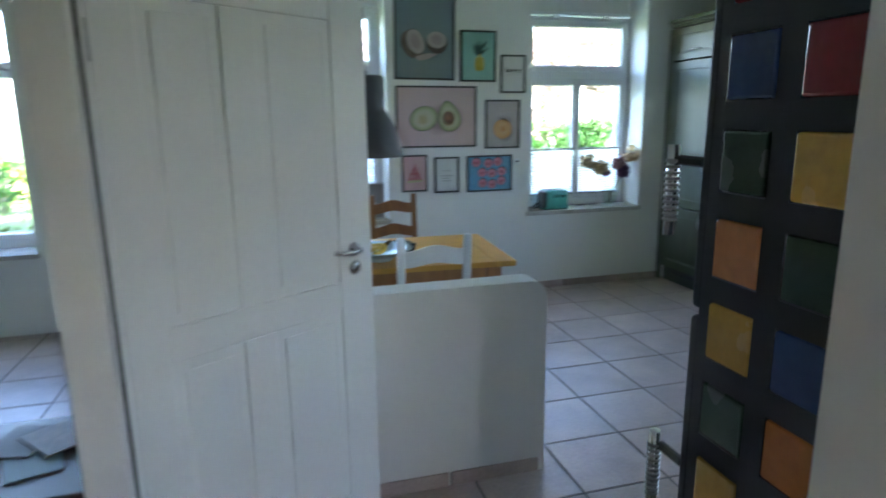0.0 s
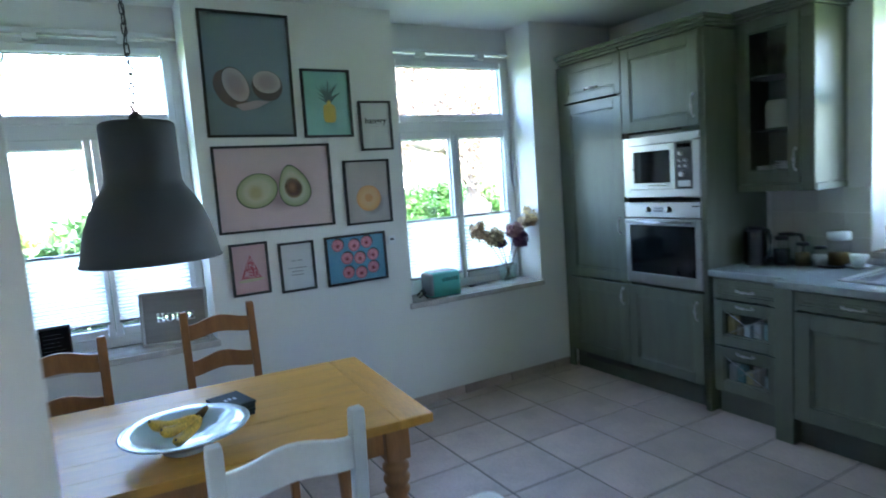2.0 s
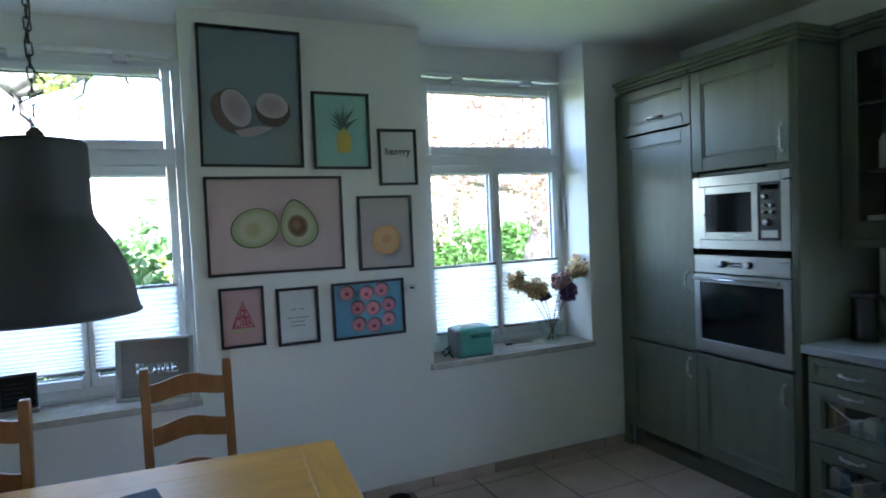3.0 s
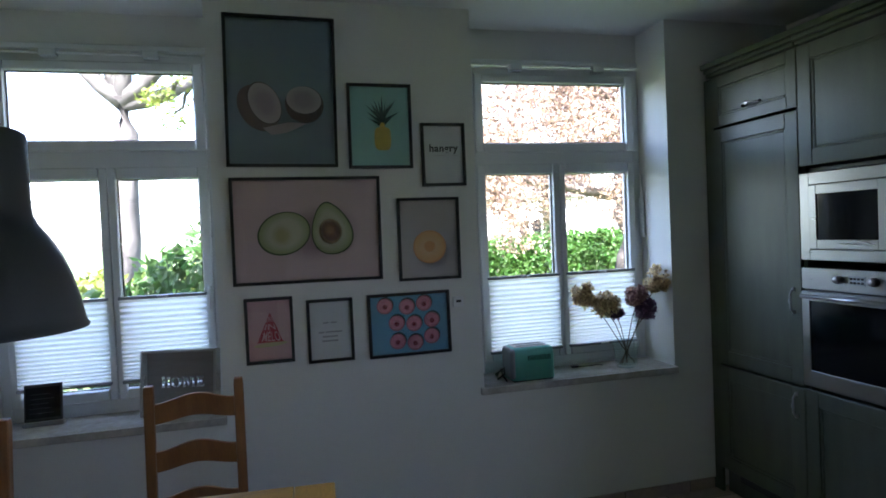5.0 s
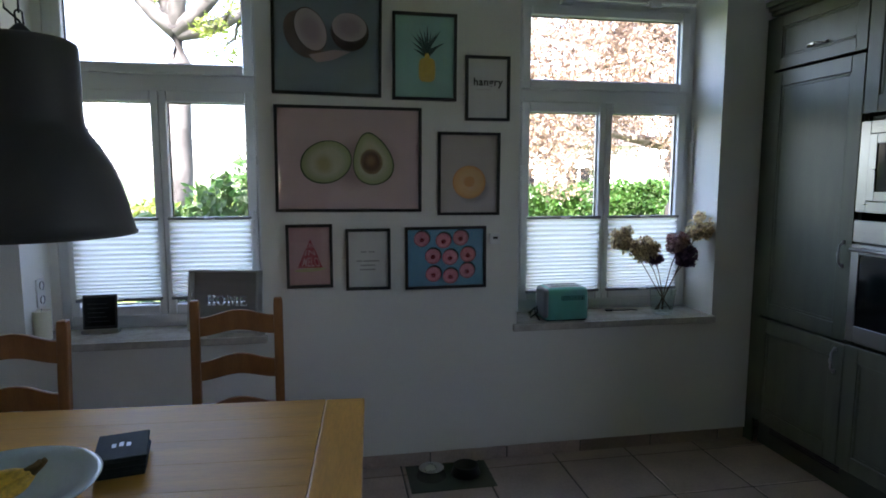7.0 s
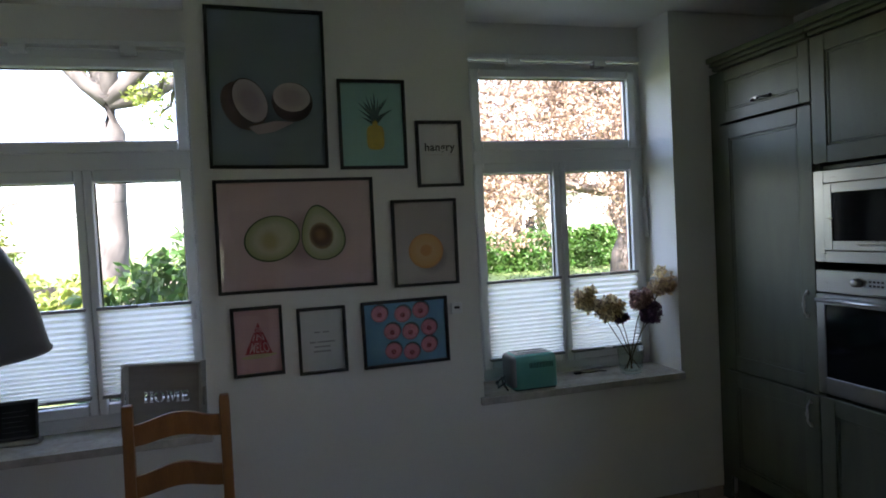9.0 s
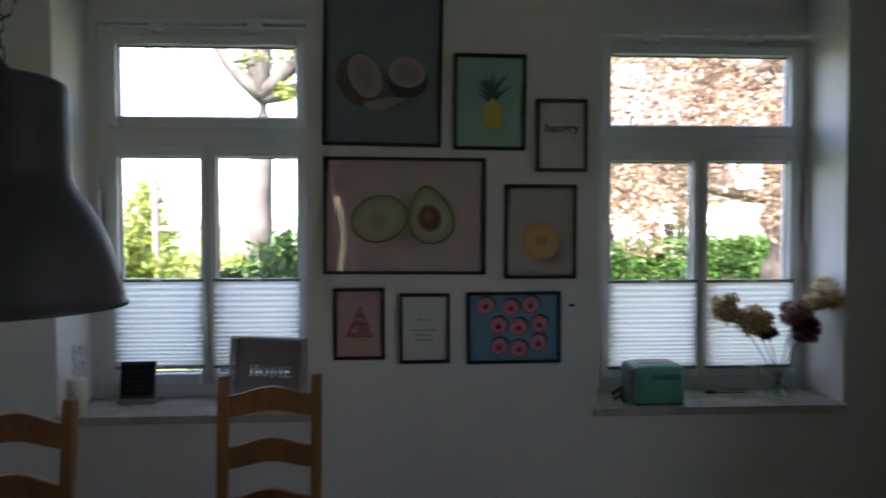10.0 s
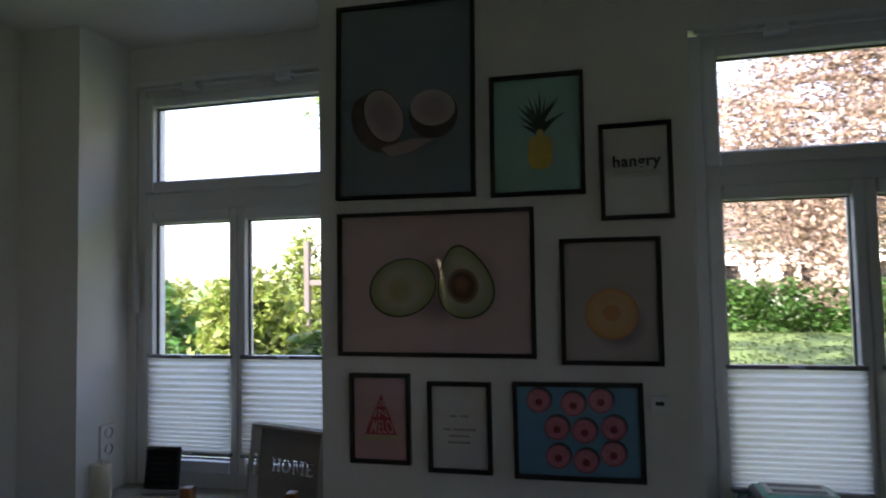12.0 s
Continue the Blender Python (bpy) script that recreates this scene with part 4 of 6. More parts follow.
# ---- things on the worktop ----
def kettle(m, name, label, body, r, h, dark=0.35):
    k = thing(name, m, label, "appliance")
    bm = bmesh.new()
    lathe(bm, [(0, 0), (r * 1.05, 0), (r * 1.05, 0.02), (r, 0.03), (r * 0.95, h * 0.9), (r * 0.93, h * 0.92), (0, h * 0.92)], 28)
    part("jug", bm, body, k)
    bm = bmesh.new()
    lathe(bm, [(0, h * 0.92), (r * 0.97, h * 0.92), (r * 0.95, h), (r * 0.4, h * 1.03), (0, h * 1.03)], 28)
    part("lid", bm, M_BLACK, k)
    bm = bmesh.new()
    tube(bm, [(0, -r * 0.8, h * 0.97), (0, -r * 1.5, h * 0.95), (0, -r * 1.75, h * 0.75), (0, -r * 1.65, h * 0.3), (0, -r * 0.95, h * 0.15)], r * 0.2, 10)
    part("handle", bm, M_BLACK, k)
    bm = bmesh.new()
    lathe(bm, [(0, -0.001), (r * 1.2, -0.001), (r * 1.2, 0.008), (0, 0.008)], 28)
    part("base", bm, M_BLACK, k)
    return k


WT = 0.9215
M_KETTLE = mat("smoked_steel", (0.045, 0.045, 0.05), 0.25, metal=0.5, var=0.1, scale=6, fine=90, bump=0.0)
kettle(pose(3.87, 3.69, WT + 0.001), "electric_kettle", "black and steel electric kettle on the worktop", M_KETTLE, 0.058, 0.225)
kettle(pose(4.00, 3.56, WT + 0.001), "measuring_jug", "glass measuring jug with a dark lid on the worktop", M_CABGLASS, 0.056, 0.185)
crockery("glass_bottle", pose(4.05, 3.46, WT), [(0, 0), (0.035, 0), (0.037, 0.09), (0.014, 0.13), (0.014, 0.165), (0, 0.165)], M_VASE, "small clear glass bottle by the tiles", "bottle")
crockery("storage_jar", pose(4.02, 3.39, WT), [(0, 0), (0.042, 0), (0.044, 0.07), (0.03, 0.10), (0.032, 0.115), (0, 0.115)], M_CABGLASS, "clear glass storage jar on the worktop", "jar")
for jx, jy, jr, jh, jm in ((3.95, 3.44, 0.042, 0.14, M_BANANATIP), (3.97, 3.35, 0.040, 0.12, M_PEWTER), (3.92, 3.55, 0.046, 0.175, M_KETTLE)):
    sj = thing("storage_jar", pose(jx, jy, WT), "glass jar with dark contents and a dark lid on the worktop", "jar")
    bm = bmesh.new()
    lathe(bm, [(0, 0), (jr, 0), (jr * 1.03, 0.008), (jr * 1.03, jh * 0.8), (jr * 0.8, jh * 0.88), (0, jh * 0.88)], 24)
    part("glass_body", bm, M_CABGLASS, sj)
    bm = bmesh.new()
    lathe(bm, [(0, 0.003), (jr * 0.93, 0.003), (jr * 0.95, jh * 0.55), (0, jh * 0.57)], 20)
    part("contents", bm, jm, sj)
    bm = bmesh.new()
    lathe(bm, [(0, jh * 0.882), (jr * 0.86, jh * 0.882), (jr * 0.86, jh), (0, jh * 1.01)], 20)
    part("lid", bm, M_BLACK, sj, "dark lid")
jar = thing("storage_jar", pose(4.06, 3.29, WT) @ Matrix.Diagonal((1.1, 1.1, 1.25, 1)), "tall glass jar of coffee with a white lid", "jar")
bm = bmesh.new()
lathe(bm, [(0, 0), (0.052, 0), (0.054, 0.01), (0.054, 0.12), (0, 0.12)], 28)
part("glass_body", bm, M_CABGLASS, jar)
bm = bmesh.new()
lathe(bm, [(0, 0.003), (0.049, 0.003), (0.05, 0.06), (0, 0.062)], 24)
part("coffee", bm, M_BANANATIP, jar, "dark brown ground coffee")
bm = bmesh.new()
lathe(bm, [(0, 0.121), (0.057, 0.121), (0.057, 0.155), (0.05, 0.162), (0, 0.162)], 28)
part("lid", bm, M_CERAMIC, jar, "white lid")
tray = bmesh.new()
lathe(tray, [(0, 0), (0.09, 0), (0.10, 0.012), (0.096, 0.012), (0.088, 0.004), (0, 0.004)], 28)
ob = tagged(new("dark_plate", mesh_of("dark_plate", tray, M_BLACK)), "small dark round plate on the worktop", "plate")
ob.matrix_basis = pose(3.98, 3.30, WT) @ Matrix.Diagonal((0.6, 0.9, 1, 1))
cup = thing("cup_and_saucer", pose(4.03, 3.17, WT), "white cup on a white saucer", "cup")
bm = bmesh.new()
lathe(bm, [(0, 0), (0.04, 0), (0.066, 0.012), (0.064, 0.015), (0.03, 0.006), (0, 0.006)], 28)
part("saucer", bm, M_CERAMIC, cup)
bm = bmesh.new()
lathe(bm, [(0, 0.007), (0.024, 0.007), (0.034, 0.03), (0.05, 0.075), (0.047, 0.075), (0.03, 0.03), (0, 0.014)], 28)
part("cup", bm, M_CERAMIC, cup)

# on the sill over the sink
SZ3 = 1.0
M_BLOCK = mat("beech_block", (0.48, 0.27, 0.13), 0.5, var=0.15, scale=4, fine=40, bump=0.05, stretch=(1, 1, 6))
kb = thing("knife_block", pose(4.27, 3.06, SZ3, 0, 0, -20), "slanted wooden knife block with coloured knives", "knife block")
bm = bmesh.new()
slab(bm, [(-0.05, 0.012), (0.05, 0.012), (0.015, 0.175), (-0.08, 0.14)], -0.03, 0.03)
part("block", bm, M_BLOCK, kb)
bm = bmesh.new()
box(bm, -0.065, 0.07, -0.04, 0.04, 0, 0.012, 0.003)
part("foot", bm, M_BLOCK, kb)
for k, c in enumerate((M_PACK[0], M_TURQ, M_BLACK, M_PACK[0])):
    bm = bmesh.new()
    tube(bm, [(-0.06 + 0.02 * k, -0.02 + 0.013 * k, 0.142 + 0.007 * k), (-0.10 + 0.022 * k, -0.02 + 0.013 * k, 0.25 + 0.012 * k)], 0.009, 8)
    part("knife_handle", bm, c, kb, "coloured knife handle")
pr = thing("paper_roll", pose(4.27, 2.90, SZ3) @ Matrix.Diagonal((1.1, 1.1, 1.15, 1)), "white kitchen paper roll on a steel stand", "paper roll")
bm = bmesh.new()
lathe(bm, [(0, 0), (0.075, 0), (0.075, 0.008), (0.01, 0.012), (0, 0.012)], 28)
part("stand", bm, M_CHROME, pr)
bm = bmesh.new()
lathe(bm, [(0.02, 0.014), (0.049, 0.014), (0.050, 0.25), (0.02, 0.25), (0.02, 0.014)], 32)
part("paper", bm, M_BLIND, pr)
bm = bmesh.new()
tube(bm, [(0, 0, 0.01), (0, 0, 0.29)], 0.006, 10)
part("rod", bm, M_CHROME, pr)
for x, y, s in ((4.25, 2.76, 1.0), (4.28, 2.66, 0.8)):
    bm = bmesh.new()
    lathe(bm, [(0, 0), (0.05, 0.004), (0.085, 0.03), (0.07, 0.06), (0.03, 0.075), (0, 0.078)], 20)
    for v in bm.verts:
        v.co += 0.008 * noise.noise_vector(v.co * 25)
    ob = tagged(new("yellow_cloth", mesh_of("yellow_cloth", bm, M_BANANA)), "crumpled yellow cleaning cloth on the sill", "cloth", "yellow cloths")
    ob.matrix_basis = pose(x, y, SZ3) @ Matrix.Diagonal((0.6, s, s, 1))


# tea towel over a rail on the base unit
rail = bmesh.new()
tube(rail, [(0.20, -0.022, 0.742), (0.20, -0.05, 0.742), (0.62, -0.05, 0.742), (0.62, -0.022, 0.742)], 0.006, 8)
part("towel_rail", rail, M_STEEL, u)
M_TOWEL = mat("towel_cloth", (0.62, 0.65, 0.63), 0.9, var=0.30, scale=14, fine=160, bump=0.3, sheen=0.3)
M_TOWELG = mat("towel_stripe", (0.07, 0.13, 0.12), 0.9, var=0.2, scale=14, fine=160, bump=0.3, sheen=0.3)
tw = thing("tea_towel", pose(SX - 0.05, 2.61 - 0.315, 0.0, 0, 0, -90), "crumpled white and green tea towel over a rail", "towel")
for nm, bands, mt in (("cloth", ((0.0, 0.12), (0.17, 0.60), (0.66, 1.0)), M_TOWEL), ("stripe", ((0.12, 0.17), (0.60, 0.66)), M_TOWELG)):
    for b0, b1 in bands:
        bm = bmesh.new()
        cols = []
        n = 18
        for i in range(n + 1):
            u_ = i / n
            col = []
            for j in range(9):
                v_ = b0 + (b1 - b0) * j / 8
                z = 0.752 - 0.60 * v_ - 0.03 * math.sin(u_ * 9) * v_
                spread = 0.060 + 0.060 * math.sin(v_ * 2.6)
                x = (u_ - 0.5) * 2 * spread + 0.02 * math.sin(v_ * 5) + 0.03 * v_
                y = -0.010 - 0.004 + 0.022 * math.sin(u_ * 17 + v_ * 2.2) * (0.35 + v_) - 0.012
                col.append(bm.verts.new((x, y, z)))
            cols.append(col)
        for a, b in zip(cols, cols[1:]):
            for j in range(8):
                bm.faces.new([a[j], b[j], b[j + 1], a[j + 1]]).smooth = True
        bmesh.ops.solidify(bm, geom=list(bm.faces), thickness=0.003)
        part(nm, bm, mt, tw)


# ---- pictures ----
def picture(name, cx, cz, w, h, ground, label, turn=0.0, edge=0.0145, bow=0.0):
    p = thing(name, pose(cx, WY - 0.001, cz, 0, turn, 0), label, "picture", "framed pictures on the wall")
    bm = bmesh.new()
    for a in ((-w / 2, -w / 2 + edge, -h / 2, h / 2), (w / 2 - edge, w / 2, -h / 2, h / 2), (-w / 2 + edge, w / 2 - edge, -h / 2, -h / 2 + edge), (-w / 2 + edge, w / 2 - edge, h / 2 - edge, h / 2)):
        box(bm, a[0], a[1], -0.022, 0.0, a[2], a[3], 0.0012)
    part("frame", bm, M_FRAMEBLACK, p, "thin black frame")
    bm = bmesh.new()
    box(bm, -w / 2 + edge, w / 2 - edge, -0.008, -0.001, -h / 2 + edge, h / 2 - edge)
    part("print", bm, ground, p)
    bm = bmesh.new()
    if bow:
        # a thin acrylic sheet, bowed outwards and a little warped
        nx, nz, hw, hh = 40, 24, w / 2 - edge, h / 2 - edge
        g = []
        for j in range(nz + 1):
            z = -hh + 2 * hh * j / nz
            g.append([bm.verts.new((-hw + 2 * hw * i / nx, -0.0148 - bow * (1 - (2 * i / nx - 1) ** 2) + 0.006 * hw * (2 * i / nx - 1) * math.sin(z * 14), z)) for i in range(nx + 1)])
        for j in range(nz):
            for i in range(nx):
                bm.faces.new([g[j][i], g[j][i + 1], g[j + 1][i + 1], g[j + 1][i]]).smooth = True
    else:
        box(bm, -w / 2 + edge, w / 2 - edge, -0.0155, -0.0140, -h / 2 + edge, h / 2 - edge)
    part("pane", bm, M_PICGLASS, p, "reflecting picture glass").visible_shadow = False
    return p


def art(p, name, outline, layer, material, label=""):
    bm = bmesh.new()
    slab(bm, outline, -0.0082 - 0.0004 * layer, -0.008 - 0.0004 * layer + 0.0002)
    return part(name, bm, material, p, label)


def ink(name, col, var=0.06, scale=8):
    return mat("ink_" + name, col, 0.6, var=var, scale=scale, fine=120, bump=0.0)


def soft_oval(p, name, cx, cz, rx, rz, rot, layer, outer, inner, n=5, shrink=0.42, egg=0.0, key=""):
    """A printed tone that melts from its rim to its middle, in thin steps."""
    for k in range(n):
        f = k / (n - 1)
        s = 1 - shrink * f
        c = tuple(a + (b - a) * f for a, b in zip(outer, inner))
        art(p, name, oval(cx, cz, rx * s, rz * s, rot, egg=egg), layer + 0.12 * k, ink(key + str(k), c))


I_PINK, I_MINT, I_WHITE, I_GREY = ink("dusty_pink", (0.58, 0.43, 0.43)), ink("mint", (0.30, 0.56, 0.50)), ink("white", (0.68, 0.68, 0.67)), ink("grey_blue", (0.19, 0.25, 0.28))
I_BROWN, I_HUSK, I_FLESH, I_SKIN = ink("dark_brown", (0.055, 0.03, 0.025)), ink("husk", (0.13, 0.08, 0.065), 0.4, 25), ink("pale_pink", (0.42, 0.33, 0.34)), ink("avocado_skin", (0.055, 0.085, 0.03))
I_HOLLOW = ink("avocado_hollow", (0.50, 0.45, 0.26))
I_YELLOW, I_LEAF, I_PEACH = ink("pineapple", (0.62, 0.47, 0.07), 0.25, 40), ink("dark_leaf", (0.025, 0.075, 0.07)), ink("peach", (0.62, 0.28, 0.07))
I_ROSE, I_RED, I_BLUE, I_DONUT, I_CHERRY = ink("rose", (0.60, 0.37, 0.38)), ink("melon_red", (0.42, 0.045, 0.065)), ink("sky_blue", (0.12, 0.32, 0.48)), ink("icing_pink", (0.62, 0.22, 0.26), 0.2, 60), ink("cherry", (0.25, 0.02, 0.03))
I_BLACK, I_TAUPE = ink("black", (0.02, 0.02, 0.02)), ink("taupe", (0.46, 0.41, 0.385))
I_TEXT = ink("text_grey", (0.20, 0.19, 0.19))
I_ICING = ink("icing_edge", (0.38, 0.10, 0.13), 0.25, 60)

p = picture("coconut_picture", 1.2025, 2.285, 0.522, 0.724, I_GREY, "framed print of a halved coconut on grey-blue", 1.0)
soft_oval(p, "soft_shadow", 0.01, -0.115, 0.20, 0.105, 4, 0.2, (0.185, 0.243, 0.272), (0.115, 0.15, 0.17), 6, 0.4, key="coconut_shade")
art(p, "coconut_husk", oval(-0.108, -0.080, 0.088, 0.118, 32), 1, I_HUSK)
art(p, "coconut_rim", oval(-0.080, -0.056, 0.074, 0.108, 25), 2, I_BROWN)
soft_oval(p, "coconut_flesh", -0.078, -0.056, 0.069, 0.102, 25, 3, (0.50, 0.42, 0.42), (0.36, 0.27, 0.29), 5, 0.5, key="coconut_a")
art(p, "coconut_rim", oval(0.108, -0.058, 0.092, 0.090, -8), 1, I_BROWN)
soft_oval(p, "coconut_flesh", 0.106, -0.036, 0.083, 0.066, -6, 2, (0.50, 0.42, 0.42), (0.36, 0.27, 0.29), 5, 0.5, key="coconut_b")
art(p, "coconut_chip", [(-0.09, -0.175), (-0.02, -0.158), (0.03, -0.145), (0.115, -0.150), (0.06, -0.178), (0.02, -0.196), (-0.05, -0.208)], 4, I_FLESH)
p = picture("avocado_picture", 1.2975, 1.615, 0.717, 0.517, I_PINK, "large framed print of a halved avocado on pink", 0.4, bow=0.0062)
soft_oval(p, "soft_shadow", 0.055, -0.016, 0.205, 0.140, 12, 0.4, (0.56, 0.41, 0.41), (0.34, 0.23, 0.23), 8, 0.45, key="avocado_shade")
art(p, "avocado_skin", oval(-0.114, -0.014, 0.128, 0.104, 18), 2, I_SKIN)
soft_oval(p, "avocado_flesh", -0.113, -0.013, 0.121, 0.098, 18, 3, (0.32, 0.35, 0.17), (0.50, 0.49, 0.33), 6, 0.34, key="flesh_a")
soft_oval(p, "avocado_hollow", -0.124, -0.024, 0.052, 0.056, 10, 5, (0.49, 0.47, 0.31), (0.42, 0.36, 0.18), 5, 0.5, key="hollow_a")
art(p, "avocado_skin", oval(0.112, 0.006, 0.098, 0.132, 12, egg=0.30), 3, I_SKIN)
soft_oval(p, "avocado_flesh", 0.111, 0.005, 0.092, 0.125, 12, 4, (0.32, 0.35, 0.17), (0.50, 0.49, 0.33), 6, 0.34, 0.30, key="flesh_b")
soft_oval(p, "avocado_stone", 0.108, -0.010, 0.055, 0.062, 10, 5.5, (0.30, 0.21, 0.11), (0.10, 0.040, 0.018), 4, 0.28, key="stone_rim")
soft_oval(p, "avocado_stone", 0.103, -0.002, 0.034, 0.038, 10, 6.2, (0.13, 0.055, 0.025), (0.26, 0.13, 0.06), 4, 0.55, key="stone_top")
p = picture("pineapple_picture", 1.675, 2.12, 0.322, 0.422, I_MINT, "framed print of a pineapple on mint green", 0.5)
for k in range(15):
    a = radians(-62 + 124 * k / 14)
    ln = 0.085 + 0.02 * math.cos(a * 2) + 0.012 * (k % 3)
    bx, bz = 0.012 + 0.006 * math.sin(a), 0.005 + 0.012 * (k % 4)
    dx, dz = math.sin(a), math.cos(a)
    art(p, "pineapple_leaf", [(bx - dz * 0.007, bz + dx * 0.007), (bx + dz * 0.007, bz - dx * 0.007), (bx + dx * ln * 0.6 + dz * 0.005, bz + dz * ln * 0.6 - dx * 0.005), (bx + dx * ln, bz + dz * ln)], 1 + k % 3, I_LEAF)
art(p, "pineapple_fruit", [(0.012 + 0.042 * (abs(math.cos(a)) ** 0.5) * (1 if math.cos(a) > 0 else -1), -0.062 + 0.058 * (abs(math.sin(a)) ** 0.6) * (1 if math.sin(a) > 0 else -1)) for a in [2 * math.pi * k / 32 for k in range(32)]], 4, I_YELLOW)
art(p, "pineapple_neck", oval(0.012, 0.0, 0.013, 0.02), 5, I_YELLOW)
p = picture("word_picture", 1.9975, 1.975, 0.232, 0.322, I_WHITE, "framed white print with one black word")
lettering("hangry", 0.052, I_BLACK, p, pose(0.002, -0.0088, 0.032, 90, 0, 0), bold=0.0016)
for x0, x1 in ((-0.06, 0.02), (0.045, 0.078)):
    art(p, "small_print", [(x0, -0.006), (x1, -0.006), (x1, -0.0035), (x0, -0.0035)], 1, I_TAUPE)
p = picture("orange_picture", 1.9025, 1.545, 0.325, 0.422, I_TAUPE, "framed print of a halved orange fruit on taupe", 0.3)
soft_oval(p, "soft_shadow", 0.022, -0.070, 0.098, 0.090, -20, 0.3, (0.45, 0.40, 0.375), (0.30, 0.25, 0.23), 6, 0.3, key="orange_shade")
art(p, "fruit", oval(0.002, -0.042, 0.087, 0.085), 2, I_PEACH)
soft_oval(p, "fruit_flesh", 0.002, -0.041, 0.079, 0.077, 0, 3, (0.66, 0.36, 0.12), (0.68, 0.42, 0.19), 4, 0.5, key="fruit")
art(p, "fruit_core", oval(0.002, -0.039, 0.030, 0.028), 4, I_PEACH)
p = picture("melon_picture", 1.0925, 1.1375, 0.226, 0.318, I_ROSE, "framed pink print with a lettered melon slice")
art(p, "melon_rind", oval(0.003, -0.068, 0.078, 0.011, 4), 1, I_HOLLOW)
# a tall red wedge, filled by pale letters that narrow towards its tip
art(p, "melon_wedge", [(-0.060, -0.058), (0.064, -0.058), (0.004, 0.086)], 1.5, I_RED)
for body, size, z, xs in (("ONE", 0.034, 0.052, 0.60), ("IN", 0.040, 0.016, 1.5), ("A MELON", 0.066, -0.032, 0.56)):
    row = lettering(body, size, I_ROSE, p, pose(0.003, -0.0094, z, 90, 0, 0), xscale=xs, bold=0.0004)
    for v in row.data.vertices:
        v.co.x *= (0.086 - z - v.co.y) / (0.086 - z + size * 0.33)
p = picture("quote_picture", 1.3825, 1.1150, 0.225, 0.312, I_WHITE, "framed white print with four short lines of small grey text")
for z, segs in ((0.034, ((-0.035, -0.008), (0.004, 0.034))), (-0.012, ((-0.058, -0.030), (-0.022, 0.058))), (-0.034, ((-0.038, 0.036),)), (-0.056, ((-0.042, 0.038),))):
    for x0, x1 in segs:
        n = max(3, int((x1 - x0) / 0.0085))
        for k in range(n):
            a = x0 + (x1 - x0) * k / n
            art(p, "text_bar", [(a, z), (a + 0.0062, z), (a + 0.0062, z + 0.007), (a, z + 0.008)], 1, I_TEXT)
p = picture("doughnut_picture", 1.7825, 1.1150, 0.425, 0.322, I_BLUE, "framed blue print with nine pink doughnuts", -0.3)
for x, z in ((-0.125, 0.098), (-0.012, 0.088), (0.078, 0.100), (-0.068, 0.008), (0.022, 0.000), (0.116, 0.012), (-0.066, -0.086), (0.024, -0.098), (0.112, -0.072)):
    art(p, "doughnut_shadow", oval(x + 0.004, z + 0.007, 0.042, 0.041), 1, I_LEAF)
    art(p, "doughnut_edge", oval(x, z, 0.0415, 0.040), 1.5, I_ICING)
    art(p, "doughnut", oval(x - 0.001, z + 0.001, 0.0365, 0.035), 2, I_DONUT)
    art(p, "doughnut_hole", oval(x, z - 0.004, 0.0125, 0.012), 3, I_CHERRY)

th = thing("thermostat", pose(2.043, WY - 0.001, 1.21), "small white wall thermostat with a dark display", "thermostat")
bm = bmesh.new()
box(bm, -0.028, 0.028, -0.018, 0, -0.028, 0.028, 0.004, 2)
part("case", bm, M_PVC, th)
bm = bmesh.new()
box(bm, -0.012, 0.014, -0.0195, -0.0175, -0.002, 0.010)
part("display", bm, M_BLACK, th)


# ---- things on the window sills ----
ST = 0.7455


